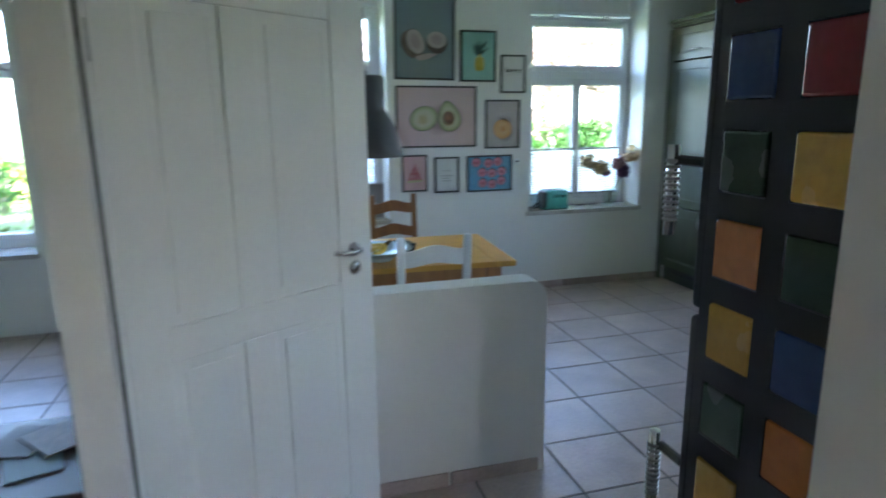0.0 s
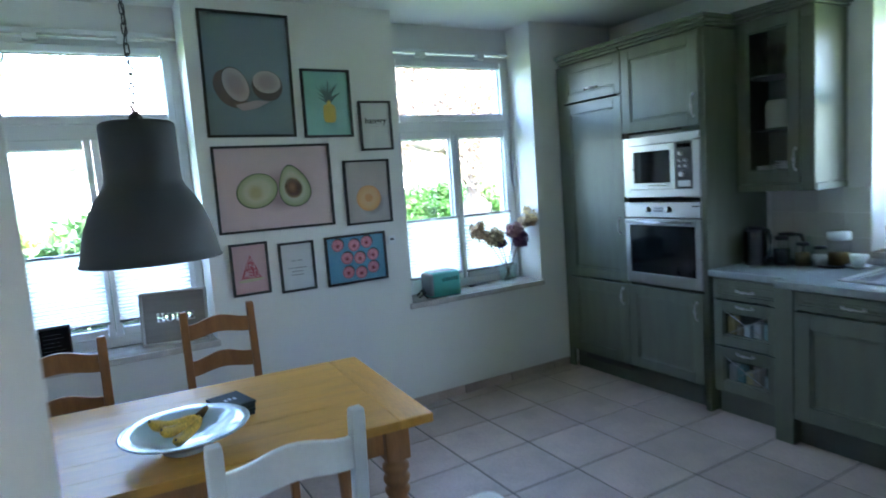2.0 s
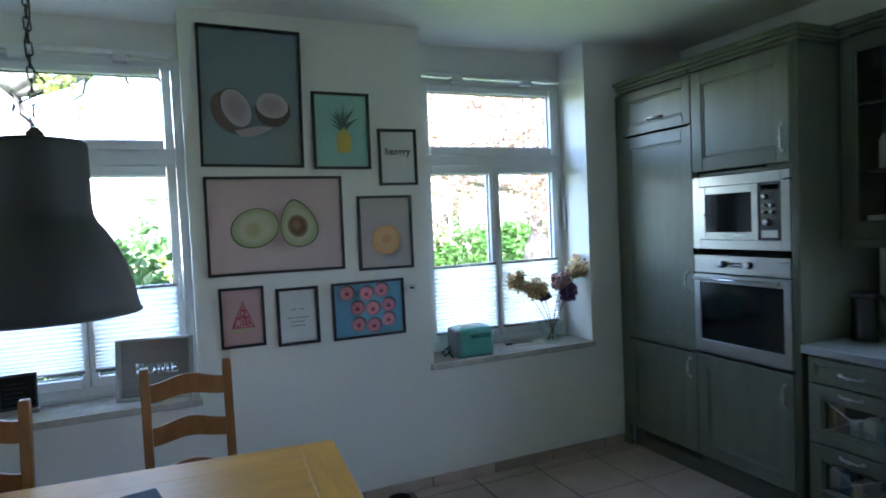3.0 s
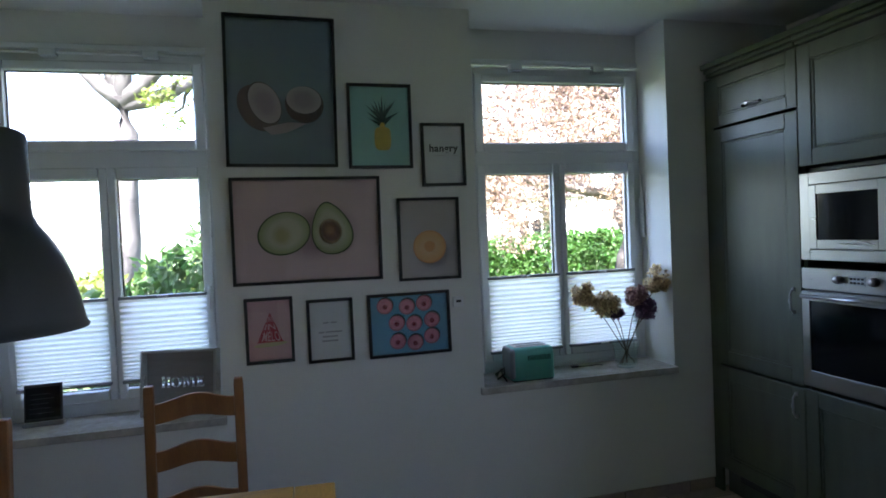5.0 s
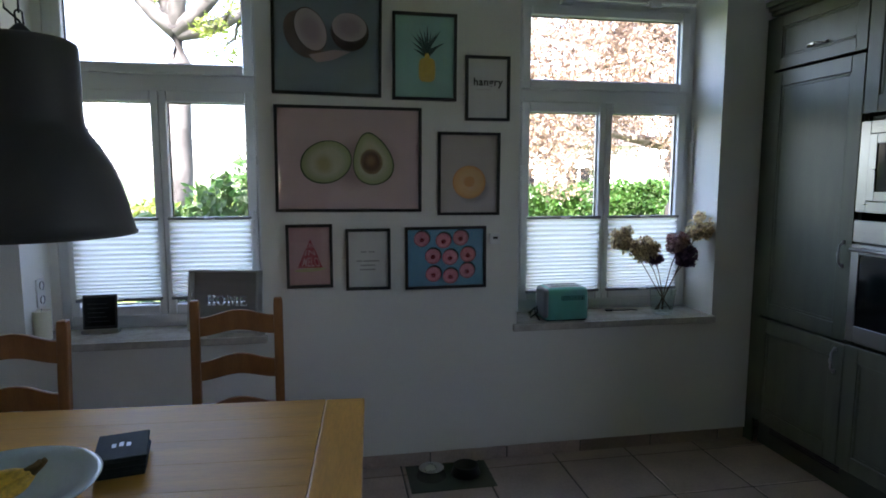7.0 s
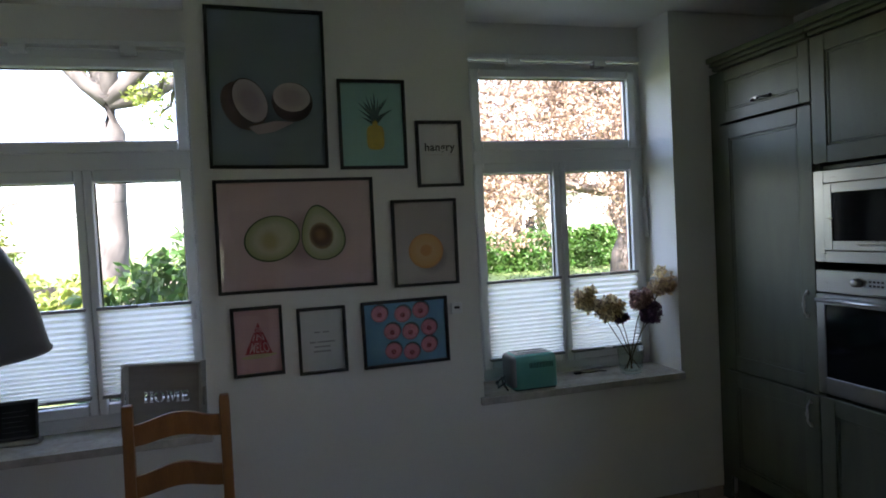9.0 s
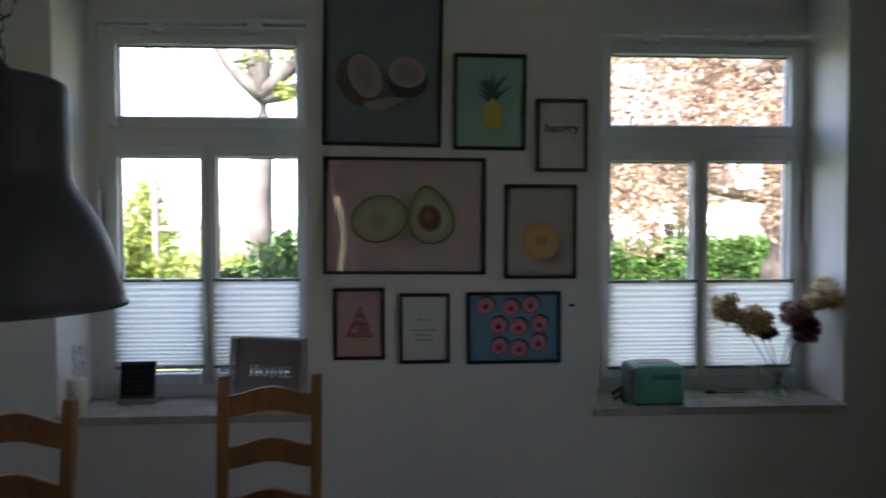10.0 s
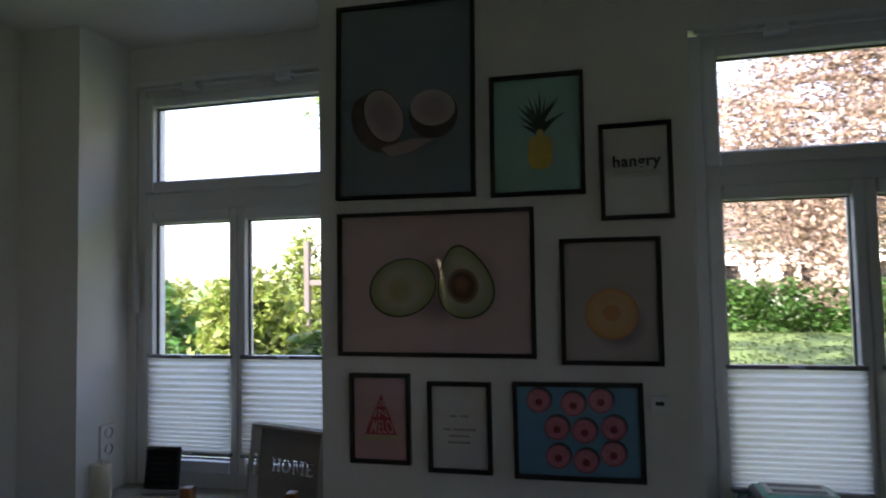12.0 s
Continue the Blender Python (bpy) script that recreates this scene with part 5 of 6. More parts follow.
def toaster(m):
    t = thing("toaster", m, "turquoise retro two-slot toaster on the marble sill", "toaster")
    w, d, h = 0.25, 0.165, 0.185
    bm = bmesh.new()
    box(bm, -w / 2, w / 2, -d / 2, d / 2, 0.010, h, 0.0)
    top = [e for e in bm.edges if all(v.co.z > 0.1 for v in e.verts)] + [e for e in bm.edges if abs(e.verts[0].co.z - e.verts[1].co.z) > 0.1]
    bmesh.ops.bevel(bm, geom=top, offset=0.038, segments=6, affect="EDGES", profile=0.6)
    for f in bm.faces:
        f.smooth = True
    part("body", bm, M_TURQ, t, "turquoise enamelled body")
    bm = bmesh.new()
    box(bm, -w / 2 - 0.006, -w / 2 + 0.030, -d / 2 + 0.002, d / 2 - 0.002, 0.012, h - 0.006, 0.022, 4)
    part("end_cap", bm, M_ALU, t, "grey metal end")
    bm = bmesh.new()
    box(bm, -0.098, 0.098, -0.056, 0.056, h - 0.004, h + 0.0022, 0.002)
    part("top_plate", bm, M_STEEL, t, "brushed steel top plate")
    for s in (-1, 1):
        bm = bmesh.new()
        box(bm, -0.08, 0.08, s * 0.027 - 0.013, s * 0.027 + 0.013, h - 0.003, h + 0.0034)
        part("slot", bm, M_BLACK, t, "dark bread slot")
    for k in range(16):
        bm = bmesh.new()
        box(bm, -0.036 + 0.0085 * k, -0.0325 + 0.0085 * k, -d / 2 - 0.0015, -d / 2 + 0.002, 0.115, 0.142, 0.001)
        part("vent_slot", bm, M_CARD, t)
    bm = bmesh.new()
    box(bm, -w / 2 + 0.012, w / 2 - 0.012, -d / 2 + 0.012, d / 2 - 0.012, 0.0, 0.012)
    part("foot", bm, M_BLACK, t)
    bm = bmesh.new()
    tube(bm, [(-0.12, 0.03, 0.04), (-0.145, 0.03, 0.05), (-0.16, -0.01, 0.03), (-0.15, -0.05, 0.008), (-0.165, -0.03, 0.04), (-0.155, 0.02, 0.06), (-0.165, 0.06, 0.02), (-0.175, 0.02, 0.006), (-0.165, -0.06, 0.05), (-0.15, -0.02, 0.075), (-0.18, 0.04, 0.03), (-0.16, 0.09, 0.008)], 0.005, 6)
    part("cable", bm, M_BLACK, t, "coiled black cable")
    return t


toaster(pose(2.462, 5.228, ST, 0, 0, 0))


def vase_with_hydrangeas(m):
    v = thing("vase", m, "round green-tinted glass vase of dried hydrangeas", "vase")
    bm = bmesh.new()
    lathe(bm, [(0, 0), (0.050, 0), (0.057, 0.006), (0.064, 0.03), (0.068, 0.08), (0.076, 0.15), (0.0738, 0.15), (0.0655, 0.08), (0.0605, 0.03), (0.047, 0.018), (0, 0.016)], 40)
    part("glass_body", bm, M_VASE, v, "clear green-tinted glass")
    I = ((-0.262, -0.03, 0.410, 0.082, M_DRY1), (-0.150, -0.05, 0.348, 0.084, M_DRY1), (-0.070, -0.03, 0.298, 0.042, M_DRY2), (0.085, 0.0, 0.372, 0.078, M_DRY3), (0.115, -0.04, 0.305, 0.070, M_DRY2), (0.205, -0.02, 0.475, 0.094, M_DRY1))
    for k, (x, y, z, r, mt) in enumerate(I):
        z += 0.03
        bx = (-0.02, 0.01, 0.0, -0.015, 0.02, -0.01)[k] * (-1 if x < 0 else 1)
        bm = bmesh.new()
        tube(bm, [(-x * 0.14 + bx, -y * 0.2, 0.02), (x * 0.10, y * 0.3, 0.12), (x * 0.55, y * 0.7, 0.12 + (z - 0.12) * 0.55), (x, y, z - r * 0.4)], 0.0028, 6)
        stem = part("stem", bm, M_DRYSTEM, v, "thin brown stem")
        rng = np.random.default_rng(k + 5)
        cs = rng.normal(size=(26, 3))
        cs = cs / np.linalg.norm(cs, axis=1)[:, None] * r * 0.72 * np.array((1, 1, 0.85)) + np.array((x, y, z))
        part("flower_head", None, None, v, "dried papery flower head", me=leaves_mesh("flower_head", cs.tolist(), r * 0.36, 1000, 0.0135, mt, k + 20))
    return v


M_DRY1, M_DRY2, M_DRY3 = leafy("dry_petal_beige", (0.72, 0.58, 0.36), 0.4, 0.55), leafy("dry_petal_purple", (0.20, 0.11, 0.18), 0.4, 0.4), leafy("dry_petal_rose", (0.45, 0.27, 0.23), 0.4, 0.45)
M_DRYSTEM = mat("dry_stem", (0.13, 0.09, 0.05), 0.8, var=0.2, scale=30, fine=100, bump=0.1)
vase_with_hydrangeas(pose(3.078, 5.242, ST))

bm = bmesh.new()
box(bm, -0.022, 0.022, -0.012, 0.012, 0, 0.012, 0.004)
tube(bm, [(0.02, 0, 0.005), (0.08, -0.01, 0.004), (0.14, 0.0, 0.004), (0.17, -0.02, 0.004)], 0.0025, 6)
ob = tagged(new("window_sensor", mesh_of("window_sensor", bm, M_BLACK)), "small dark sensor with a thin cable on the sill", "sensor")
ob.matrix_basis = pose(2.80, 5.345, ST)


def home_tray(m):
    t = thing("wooden_tray", m, "grey wooden tray with a cut-out word, leaning on the window", "tray")
    w, h, d = 0.37, 0.315, 0.06
    # base board with the word cut through it
    bm = bmesh.new()
    box(bm, -w / 2 + 0.012, w / 2 - 0.012, d - 0.010, d - 0.005, 0.012, h - 0.012)
    board = new("board", mesh_of("board", bm, M_GREYWOOD))
    cb = bmesh.new()
    y0, y1, z0, lh = d - 0.03, d + 0.03, 0.130, 0.054

    def bar(x0, x1, a, c):
        box(cb, x0, x1, y0, y1, z0 + a, z0 + c)

    def prism(pts):
        fr = [cb.verts.new((x, y0, z0 + z)) for x, z in pts]
        bk = [cb.verts.new((x, y1, z0 + z)) for x, z in pts]
        n = len(pts)
        cb.faces.new(fr), cb.faces.new(bk[::-1])
        for i in range(n):
            cb.faces.new((fr[i], bk[i], bk[(i + 1) % n], fr[(i + 1) % n]))

    def stem(x, wd, serif=0.0035):
        prism([(x - serif, 0), (x + wd + serif, 0), (x + wd + serif, 0.006), (x + wd, 0.008), (x + wd, lh - 0.008), (x + wd + serif, lh - 0.006), (x + wd + serif, lh), (x - serif, lh), (x - serif, lh - 0.006), (x, lh - 0.008), (x, 0.008), (x - serif, 0.006)])

    # H
    stem(-0.100, 0.011), stem(-0.073, 0.011)
    bar(-0.0885, -0.0735, 0.024, 0.031)
    # O in two halves, its core held by two thin bridges
    for s in (-1, 1):
        arc = [math.radians(7 + 166 * k / 14) for k in range(15)]
        prism([(-0.030 + s * 0.025 * math.sin(q), lh / 2 + lh / 2 * math.cos(q)) for q in arc] + [(-0.030 + s * 0.0125 * math.sin(q), lh / 2 + (lh / 2 - 0.007) * math.cos(q)) for q in arc[::-1]])
    # M
    stem(0.006, 0.009), stem(0.049, 0.011)
    prism([(0.0155, lh - 0.001), (0.0245, lh - 0.001), (0.0355, 0.012), (0.0315, 0.001)])
    prism([(0.0365, 0.014), (0.040, lh - 0.001), (0.0485, lh - 0.001), (0.0485, lh - 0.012)])
    # E
    stem(0.073, 0.011)
    prism([(0.0845, 0.0), (0.107, 0.0), (0.109, 0.014), (0.106, 0.014), (0.102, 0.007), (0.0845, 0.007)])
    prism([(0.0845, lh), (0.0845, lh - 0.007), (0.101, lh - 0.007), (0.104, lh - 0.014), (0.107, lh - 0.014), (0.105, lh)])
    bar(0.0845, 0.098, 0.024, 0.031)
    bmesh.ops.recalc_face_normals(cb, faces=cb.faces[:])
    cut = new("word", mesh_of("word", cb, M_GREYWOOD))
    md = board.modifiers.new("cut", "BOOLEAN")
    md.object, md.operation, md.solver = cut, "DIFFERENCE", "EXACT"
    md.use_self = True
    bpy.context.view_layer.update()
    me = bpy.data.meshes.new_from_object(board.evaluated_get(bpy.context.evaluated_depsgraph_get()))
    board.modifiers.clear()
    board.data = me
    bpy.data.objects.remove(cut)
    board.parent = t
    for s in (-1, 1):
        bm = bmesh.new()
        x0, x1 = sorted((s * w / 2, s * (w / 2 - 0.012)))
        for a in ((0.0, 0.11), (0.195, h)):
            box(bm, x0, x1, 0, d, a[0], a[1], 0.002)
        box(bm, x0, x1, 0, 0.016, 0.11, 0.195), box(bm, x0, x1, d - 0.016, d, 0.11, 0.195)
        part("side", bm, M_GREYEDGE, t, "pale grey side with a grip hole")
    for z0, z1 in ((0, 0.012), (h - 0.012, h)):
        bm = bmesh.new()
        box(bm, -w / 2 + 0.012, w / 2 - 0.012, 0, d, z0, z1, 0.002)
        part("rim", bm, M_GREYEDGE, t)
    return t


home_tray(pose(0.645, 5.225, ST + 0.001, -7, 0, -15))
tb = thing("tablet_display", pose(0.046, 5.312, ST + 0.001, -8, 0, 4), "small black weather display on a silver stand", "display")
bm = bmesh.new()
box(bm, -0.079, 0.079, -0.006, 0.010, 0.022, 0.195, 0.005, 2)
part("case", bm, M_BLACK, tb)
bm = bmesh.new()
box(bm, -0.070, 0.070, -0.008, -0.0055, 0.038, 0.180)
scr = part("screen", bm, M_BLACKGLASS, tb, "dark glossy screen")
for k in range(5):
    bm = bmesh.new()
    box(bm, -0.055, 0.045 - 0.012 * (k % 3), -0.0088, -0.0079, 0.060 + 0.022 * k, 0.0615 + 0.022 * k)
    part("text_line", bm, M_DARKSTRIP, scr)
bm = bmesh.new()
box(bm, -0.085, 0.085, -0.016, 0.05, 0.0, 0.021, 0.005, 2)
part("stand", bm, M_STEEL, tb)
cd = thing("candle", pose(-0.186, 5.24, ST), "thick cream pillar candle on the sill", "candle")
bm = bmesh.new()
lathe(bm, [(0, 0), (0.040, 0), (0.041, 0.004), (0.041, 0.138), (0.038, 0.142), (0.02, 0.137), (0, 0.136)], 28)
part("wax", bm, M_WAX, cd)
bm = bmesh.new()
tube(bm, [(0, 0, 0.135), (0.002, 0, 0.152)], 0.0012, 6)
part("wick", bm, M_BLACK, cd)
so = thing("power_socket", pose(W1[0] + 0.001, 5.30, 0.965, 0, 0, 90), "white power socket in the window reveal", "socket")
bm = bmesh.new()
box(bm, -0.04, 0.04, -0.010, 0, -0.07, 0.07, 0.003)
part("plate", bm, M_PVC, so)
for z in (-0.035, 0.035):
    bm = bmesh.new()
    lathe(bm, [(0.022, 0.0), (0.020, 0.006), (0, 0.007)], 20)
    part("outlet", bm, M_ALU, so, at=pose(0, -0.0155, z, -90))


# ---- things on the table ----
TZ = 0.7858
bw = thing("fruit_bowl", pose(0.480, 3.462, TZ), "wide pale blue-grey ceramic bowl holding bananas", "bowl")
bm = bmesh.new()
lathe(bm, [(0, 0), (0.075, 0), (0.08, 0.004), (0.08, 0.012), (0.12, 0.035), (0.165, 0.058), (0.198, 0.070), (0.201, 0.074), (0.195, 0.076), (0.16, 0.066), (0.11, 0.042), (0.06, 0.020), (0, 0.018)], 64)
part("dish", bm, mat("pale_glaze", (0.44, 0.52, 0.52), 0.16, var=0.06, scale=8, fine=90, bump=0.02, coat=0.3), bw)


def bananas(m):
    b = thing("bananas", m, "bunch of three ripe bananas lying in the bowl", "fruit")
    for k, (off, yaw, lift) in enumerate(((0.0, 4, 0.0), (0.034, -12, 0.004), (0.064, -27, 0.002))):
        bm = bmesh.new()
        pts = []
        for i in range(15):
            a = radians(-52 + 104 * i / 14)
            pts.append((0.115 * math.sin(a) * 1.05, 0.0, 0.085 - 0.085 * math.cos(a) + 0.0))
        rings = []
        for i, q in enumerate(pts):
            f = i / 14
            r = 0.0205 * min(1, 0.35 + 3.2 * f) * min(1, 0.28 + 4.2 * (1 - f))
            d = Vector(pts[min(i + 1, 14)]) - Vector(pts[max(i - 1, 0)])
            d.normalize()
            up = Vector((0, 1, 0)).cross(d)
            rings.append([bm.verts.new(Vector(q) + r * (Vector((0, 1, 0)) * math.cos(j * math.pi / 5) + up * math.sin(j * math.pi / 5))) for j in range(10)])
        for a, c in zip(rings, rings[1:]):
            for j in range(10):
                bm.faces.new([a[j], a[(j + 1) % 10], c[(j + 1) % 10], c[j]]).smooth = True
        bm.faces.new(rings[0][::-1]), bm.faces.new(rings[-1])
        skin = part("banana", bm, M_BANANA, b, at=pose(0, off, 0.019 + lift, 0, 0, yaw))
        bm = bmesh.new()
        tube(bm, [(0.090, 0, 0.030), (0.108, 0, 0.050), (0.116, 0, 0.066)], 0.007, 8, 0.0055)
        part("stem", bm, M_BANANATIP, skin)
        bm = bmesh.new()
        tube(bm, [(-0.093, 0, 0.031), (-0.100, 0, 0.039)], 0.006, 8, 0.003)
        part("tip", bm, M_BANANATIP, skin)
    return b


bananas(pose(0.468, 3.445, TZ + 0.036, 32, 0, 52) @ Matrix.Scale(0.9, 4))
for k, (dz, rz, w_, d_) in enumerate(((0.0, 11, 0.114, 0.155), (0.027, 13, 0.116, 0.160))):
    bx = thing("card_box", pose(0.662, 3.682, TZ + dz, 0, 0, rz), "small dark green card box on the pine table" if k == 0 else "small dark green card box with a pale mark, on another box", "box", "dark card boxes")
    bm = bmesh.new()
    box(bm, -w_ / 2, w_ / 2, -d_ / 2, d_ / 2, 0.0, 0.015, 0.002)
    part("base", bm, M_CARD, bx)
    bm = bmesh.new()
    box(bm, -w_ / 2 - 0.003, w_ / 2 + 0.003, -d_ / 2 - 0.003, d_ / 2 + 0.003, 0.0152, 0.0265, 0.002)
    lid = part("lid", bm, M_CARD, bx)
    if k:
        for i in range(3):
            bm = bmesh.new()
            box(bm, -0.024 + 0.017 * i, -0.014 + 0.017 * i, -0.012 + 0.004 * (i % 2), 0.012 + 0.006 * (i % 2), 0.0266, 0.0271)
            part("printed_mark", bm, M_ALU, lid, "pale printed mark")

# feeding mat and bowls by the wall
fm = bmesh.new()
box(fm, -0.215, 0.215, -0.14, 0.14, 0.0015, 0.006, 0.002)
ob = tagged(new("feeding_mat", mesh_of("feeding_mat", fm, M_DARKGREEN)), "dark green rubber mat on the floor by the wall", "mat")
ob.matrix_basis = pose(1.775, 4.97, 0)
for x, mt, lab in ((1.68, M_CHROME, "shiny steel pet bowl on the mat"), (1.86, M_BLACK, "dark pet bowl on the mat")):
    crockery("pet_bowl", pose(x, 4.98, 0.0062), [(0, 0), (0.075, 0), (0.078, 0.004), (0.062, 0.045), (0.066, 0.048), (0.060, 0.050), (0.05, 0.012), (0, 0.010)], mt, lab, "bowl", "pet bowls")


# ---- door between hall and kitchen ----
def hall_door(m, w, h):
    d = thing("door_1", m, "white panelled door standing half open", "door", kind="structure")
    bm = bmesh.new()
    st = 0.115
    zs = [0.0, 0.20, 0.935, 1.04, h - 0.12, h]
    xs = (st, w / 2 - 0.100, w / 2 + 0.015, w - 0.150)
    for a in ((0, st, 0, h), (xs[3], w, 0, h), (st, xs[3], 0, zs[1]), (st, xs[3], zs[2], zs[3]), (st, xs[3], zs[4], h), (xs[1], xs[2], zs[1], zs[2]), (xs[1], xs[2], zs[3], zs[4])):
        box(bm, a[0], a[1], -0.02, 0.02, a[2], a[3], 0.002)
    part("frame", bm, M_WHITE, d)
    for x0, x1 in ((xs[0], xs[1]), (xs[2], xs[3])):
        for z0, z1 in ((zs[1], zs[2]), (zs[3], zs[4])):
            bm = bmesh.new()
            box(bm, x0, x1, -0.015, 0.015, z0, z1)
            for s in (-1, 1):
                y0, y1 = sorted((s * 0.015, s * 0.0175))
                box(bm, x0 + 0.035, x1 - 0.035, y0, y1, z0 + 0.035, z1 - 0.035, 0.0024, 2)
            part("panel", bm, M_WHITE, d)
    for s in (-1, 1):
        bm = bmesh.new()
        lathe(bm, [(0, 0), (0.026, 0), (0.025, 0.006), (0.012, 0.010), (0.010, 0.035), (0, 0.035)], 24)
        ros = part("rosette", bm, M_CHROME, d, at=pose(w - 0.084, s * 0.0205, 1.150, 90 if s < 0 else -90))
        bm = bmesh.new()
        tube(bm, [(0, 0, 0.030), (-0.012, 0, 0.046), (-0.05, 0.002, 0.050), (-0.09, 0.004 , 0.047), (-0.125, 0.010, 0.043)], 0.0085, 10)
        part("lever", bm, M_CHROME, ros)
        bm = bmesh.new()
        lathe(bm, [(0, 0), (0.026, 0), (0.025, 0.006), (0.008, 0.009), (0, 0.009)], 24)
        key = part("key_rosette", bm, M_CHROME, d, at=pose(w - 0.084, s * 0.0205, 1.082, 90 if s < 0 else -90))
        bm = bmesh.new()
        box(bm, -0.004, 0.004, -0.009, 0.009, 0.0088, 0.0098)
        part("keyhole", bm, M_BLACK, key)
    for z in (0.25, 1.80):
        bm = bmesh.new()
        tube(bm, [(-0.004, -0.018, z - 0.05), (-0.004, -0.018, z + 0.05)], 0.008, 10)
        part("hinge", bm, M_STEEL, d)
    return d


hall_door(pose(-0.519, 1.665, 0.006, 0, 0, 33.8), 0.889, 2.04)
bm = bmesh.new()
box(bm, LX - 0.128, LX - 0.018, 1.591, 1.6245, 0, 2.12, 0.004), box(bm, LX - 0.135, LX - 0.1205, 1.606, 1.706, 0, 2.12, 0.003)
door_frame = structure("trim", bm, M_WHITE, "white lacquered door casing")
# dark strip painted in for the shade between casing and door leaf
bm = bmesh.new()
box(bm, LX - 0.0135, LX - 0.005, 1.616, 1.6245, 0.0, 2.06, 0.002)
part("gap_shade", bm, M_DARKSTRIP, door_frame, "dark strip standing in for the shade in the door gap")
bm = bmesh.new()
box(bm, 0.268, 0.2985, 0.08, 0.274, 0, 2.12, 0.004), box(bm, 0.2985, 0.43, 0.2595, 0.274, 0, 2.12, 0.003)
structure("trim_right", bm, M_WHITE, "white lacquered door casing")

# glazed front door at the end of the hall
fd = thing("door_2", pose(-0.62, -3.06, 0), "white front door with two tall clear panes", "door", kind="structure")
bm = bmesh.new()
for a in ((0, 0.11, 0, 2.12), (0.77, 0.88, 0, 2.12), (0.27, 0.61, 0, 2.12), (0.11, 0.27, 0, 1.05), (0.11, 0.27, 2.0, 2.12), (0.61, 0.77, 0, 1.05), (0.61, 0.77, 2.0, 2.12)):
    box(bm, a[0], a[1], -0.03, 0.03, a[2], a[3], 0.003)
part("frame", bm, M_WHITE, fd)
for x0, x1 in ((0.11, 0.27), (0.61, 0.77)):
    bm = bmesh.new()
    box(bm, x0, x1, -0.003, 0.003, 1.05, 2.0)
    part("pane", bm, M_GLASS, fd, "clear glass").visible_shadow = False


# ---- refrigerator ----
def refrigerator(m):
    f = thing("refrigerator", m, "black fridge-freezer with coloured tiles on its side", "refrigerator")
    bm = bmesh.new()
    box(bm, 0.012, 0.60, 0.0, 0.475, 0.03, 1.94, 0.004)
    part("body", bm, M_FRIDGE, f)
    for z0, z1 in ((0.06, 1.337), (1.348, 1.93)):
        bm = bmesh.new()
        box(bm, 0.002, 0.598, 0.479, 0.504, z0, z1, 0.008, 3)
        door = part("door", bm, M_FRIDGE, f, "black fridge door")
        zc = 1.507 if z0 > 1 else 1.055
        bm = bmesh.new()
        tube(bm, [(0.004, 0.566, zc - 0.066), (0.004, 0.566, zc + 0.066)], 0.0088, 16)
        handle = part("handle", bm, M_CHROME, door, "chrome bar handle with grip rings")
        for k in range(11):
            bm = bmesh.new()
            lathe(bm, [(0.009, -0.0024), (0.0114, -0.0016), (0.0114, 0.0016), (0.009, 0.0024)], 16, (0.004, 0.566, zc - 0.043 + 0.0086 * k))
            part("grip_ring", bm, M_PEWTER, handle)
        bm = bmesh.new()
        box(bm, 0.0035, 0.0165, 0.502, 0.560, zc + 0.037, zc + 0.051, 0.003)
        part("bracket", bm, M_BLACK, door)
    # lattice of black bars with a coloured tile in each opening
    bm = bmesh.new()
    ys, zs = [0.477 - 0.1131 * k for k in range(5)], [1.852 - 0.1137 * k for k in range(17)]
    for y in ys:
        box(bm, -0.004, 0.011, max(0.0, y - 0.0185), y + (0.0155 if y < 0.45 else 0), 0.03, 1.93)
    for z in zs:
        for a, b in zip(ys, ys[1:]):
            box(bm, -0.004, 0.011, max(0.0, b + 0.0155), a - 0.0185, max(0.03, z - 0.028), z + 0.006)
    part("lattice", bm, M_FRIDGE, f)
    cols = {"b": (0.028, 0.055, 0.14), "r": (0.22, 0.028, 0.032), "g": (0.032, 0.06, 0.035), "y": (0.55, 0.33, 0.06), "o": (0.50, 0.18, 0.05)}
    mats = {k: mat("glazed_tile_" + k, c, 0.25, var=0.22, scale=9, fine=60, bump=0.06, random_tint=0.1) for k, c in cols.items()}
    tmb = {}
    for k in cols:
        bm = bmesh.new()
        box(bm, -0.006, 0.0115, -0.0385, 0.0385, -0.0385, 0.0385, 0.004, 2)
        tmb[k] = mesh_of("coloured_tile", bm, mats[k])
    rows = ["ry", "br", "gy", "og", "yb", "go", "yr", "bg", "oy", "gb", "yr", "bo", "gy", "rb", "og", "yb"]
    for j, row in enumerate(rows):
        for i in range(3):
            k = row[i] if i < 2 else row[0]
            part("coloured_tile", None, None, f, me=tmb[k], at=pose(0, ys[i] - 0.0125 - 0.0456, zs[j] - 0.022 - 0.0459))
    return f


M_FRIDGE = mat("black_fridge", (0.008, 0.0085, 0.010), 0.5, var=0.15, scale=4, fine=140, bump=0.04)
refrigerator(pose(0.452, 0.150, 0))

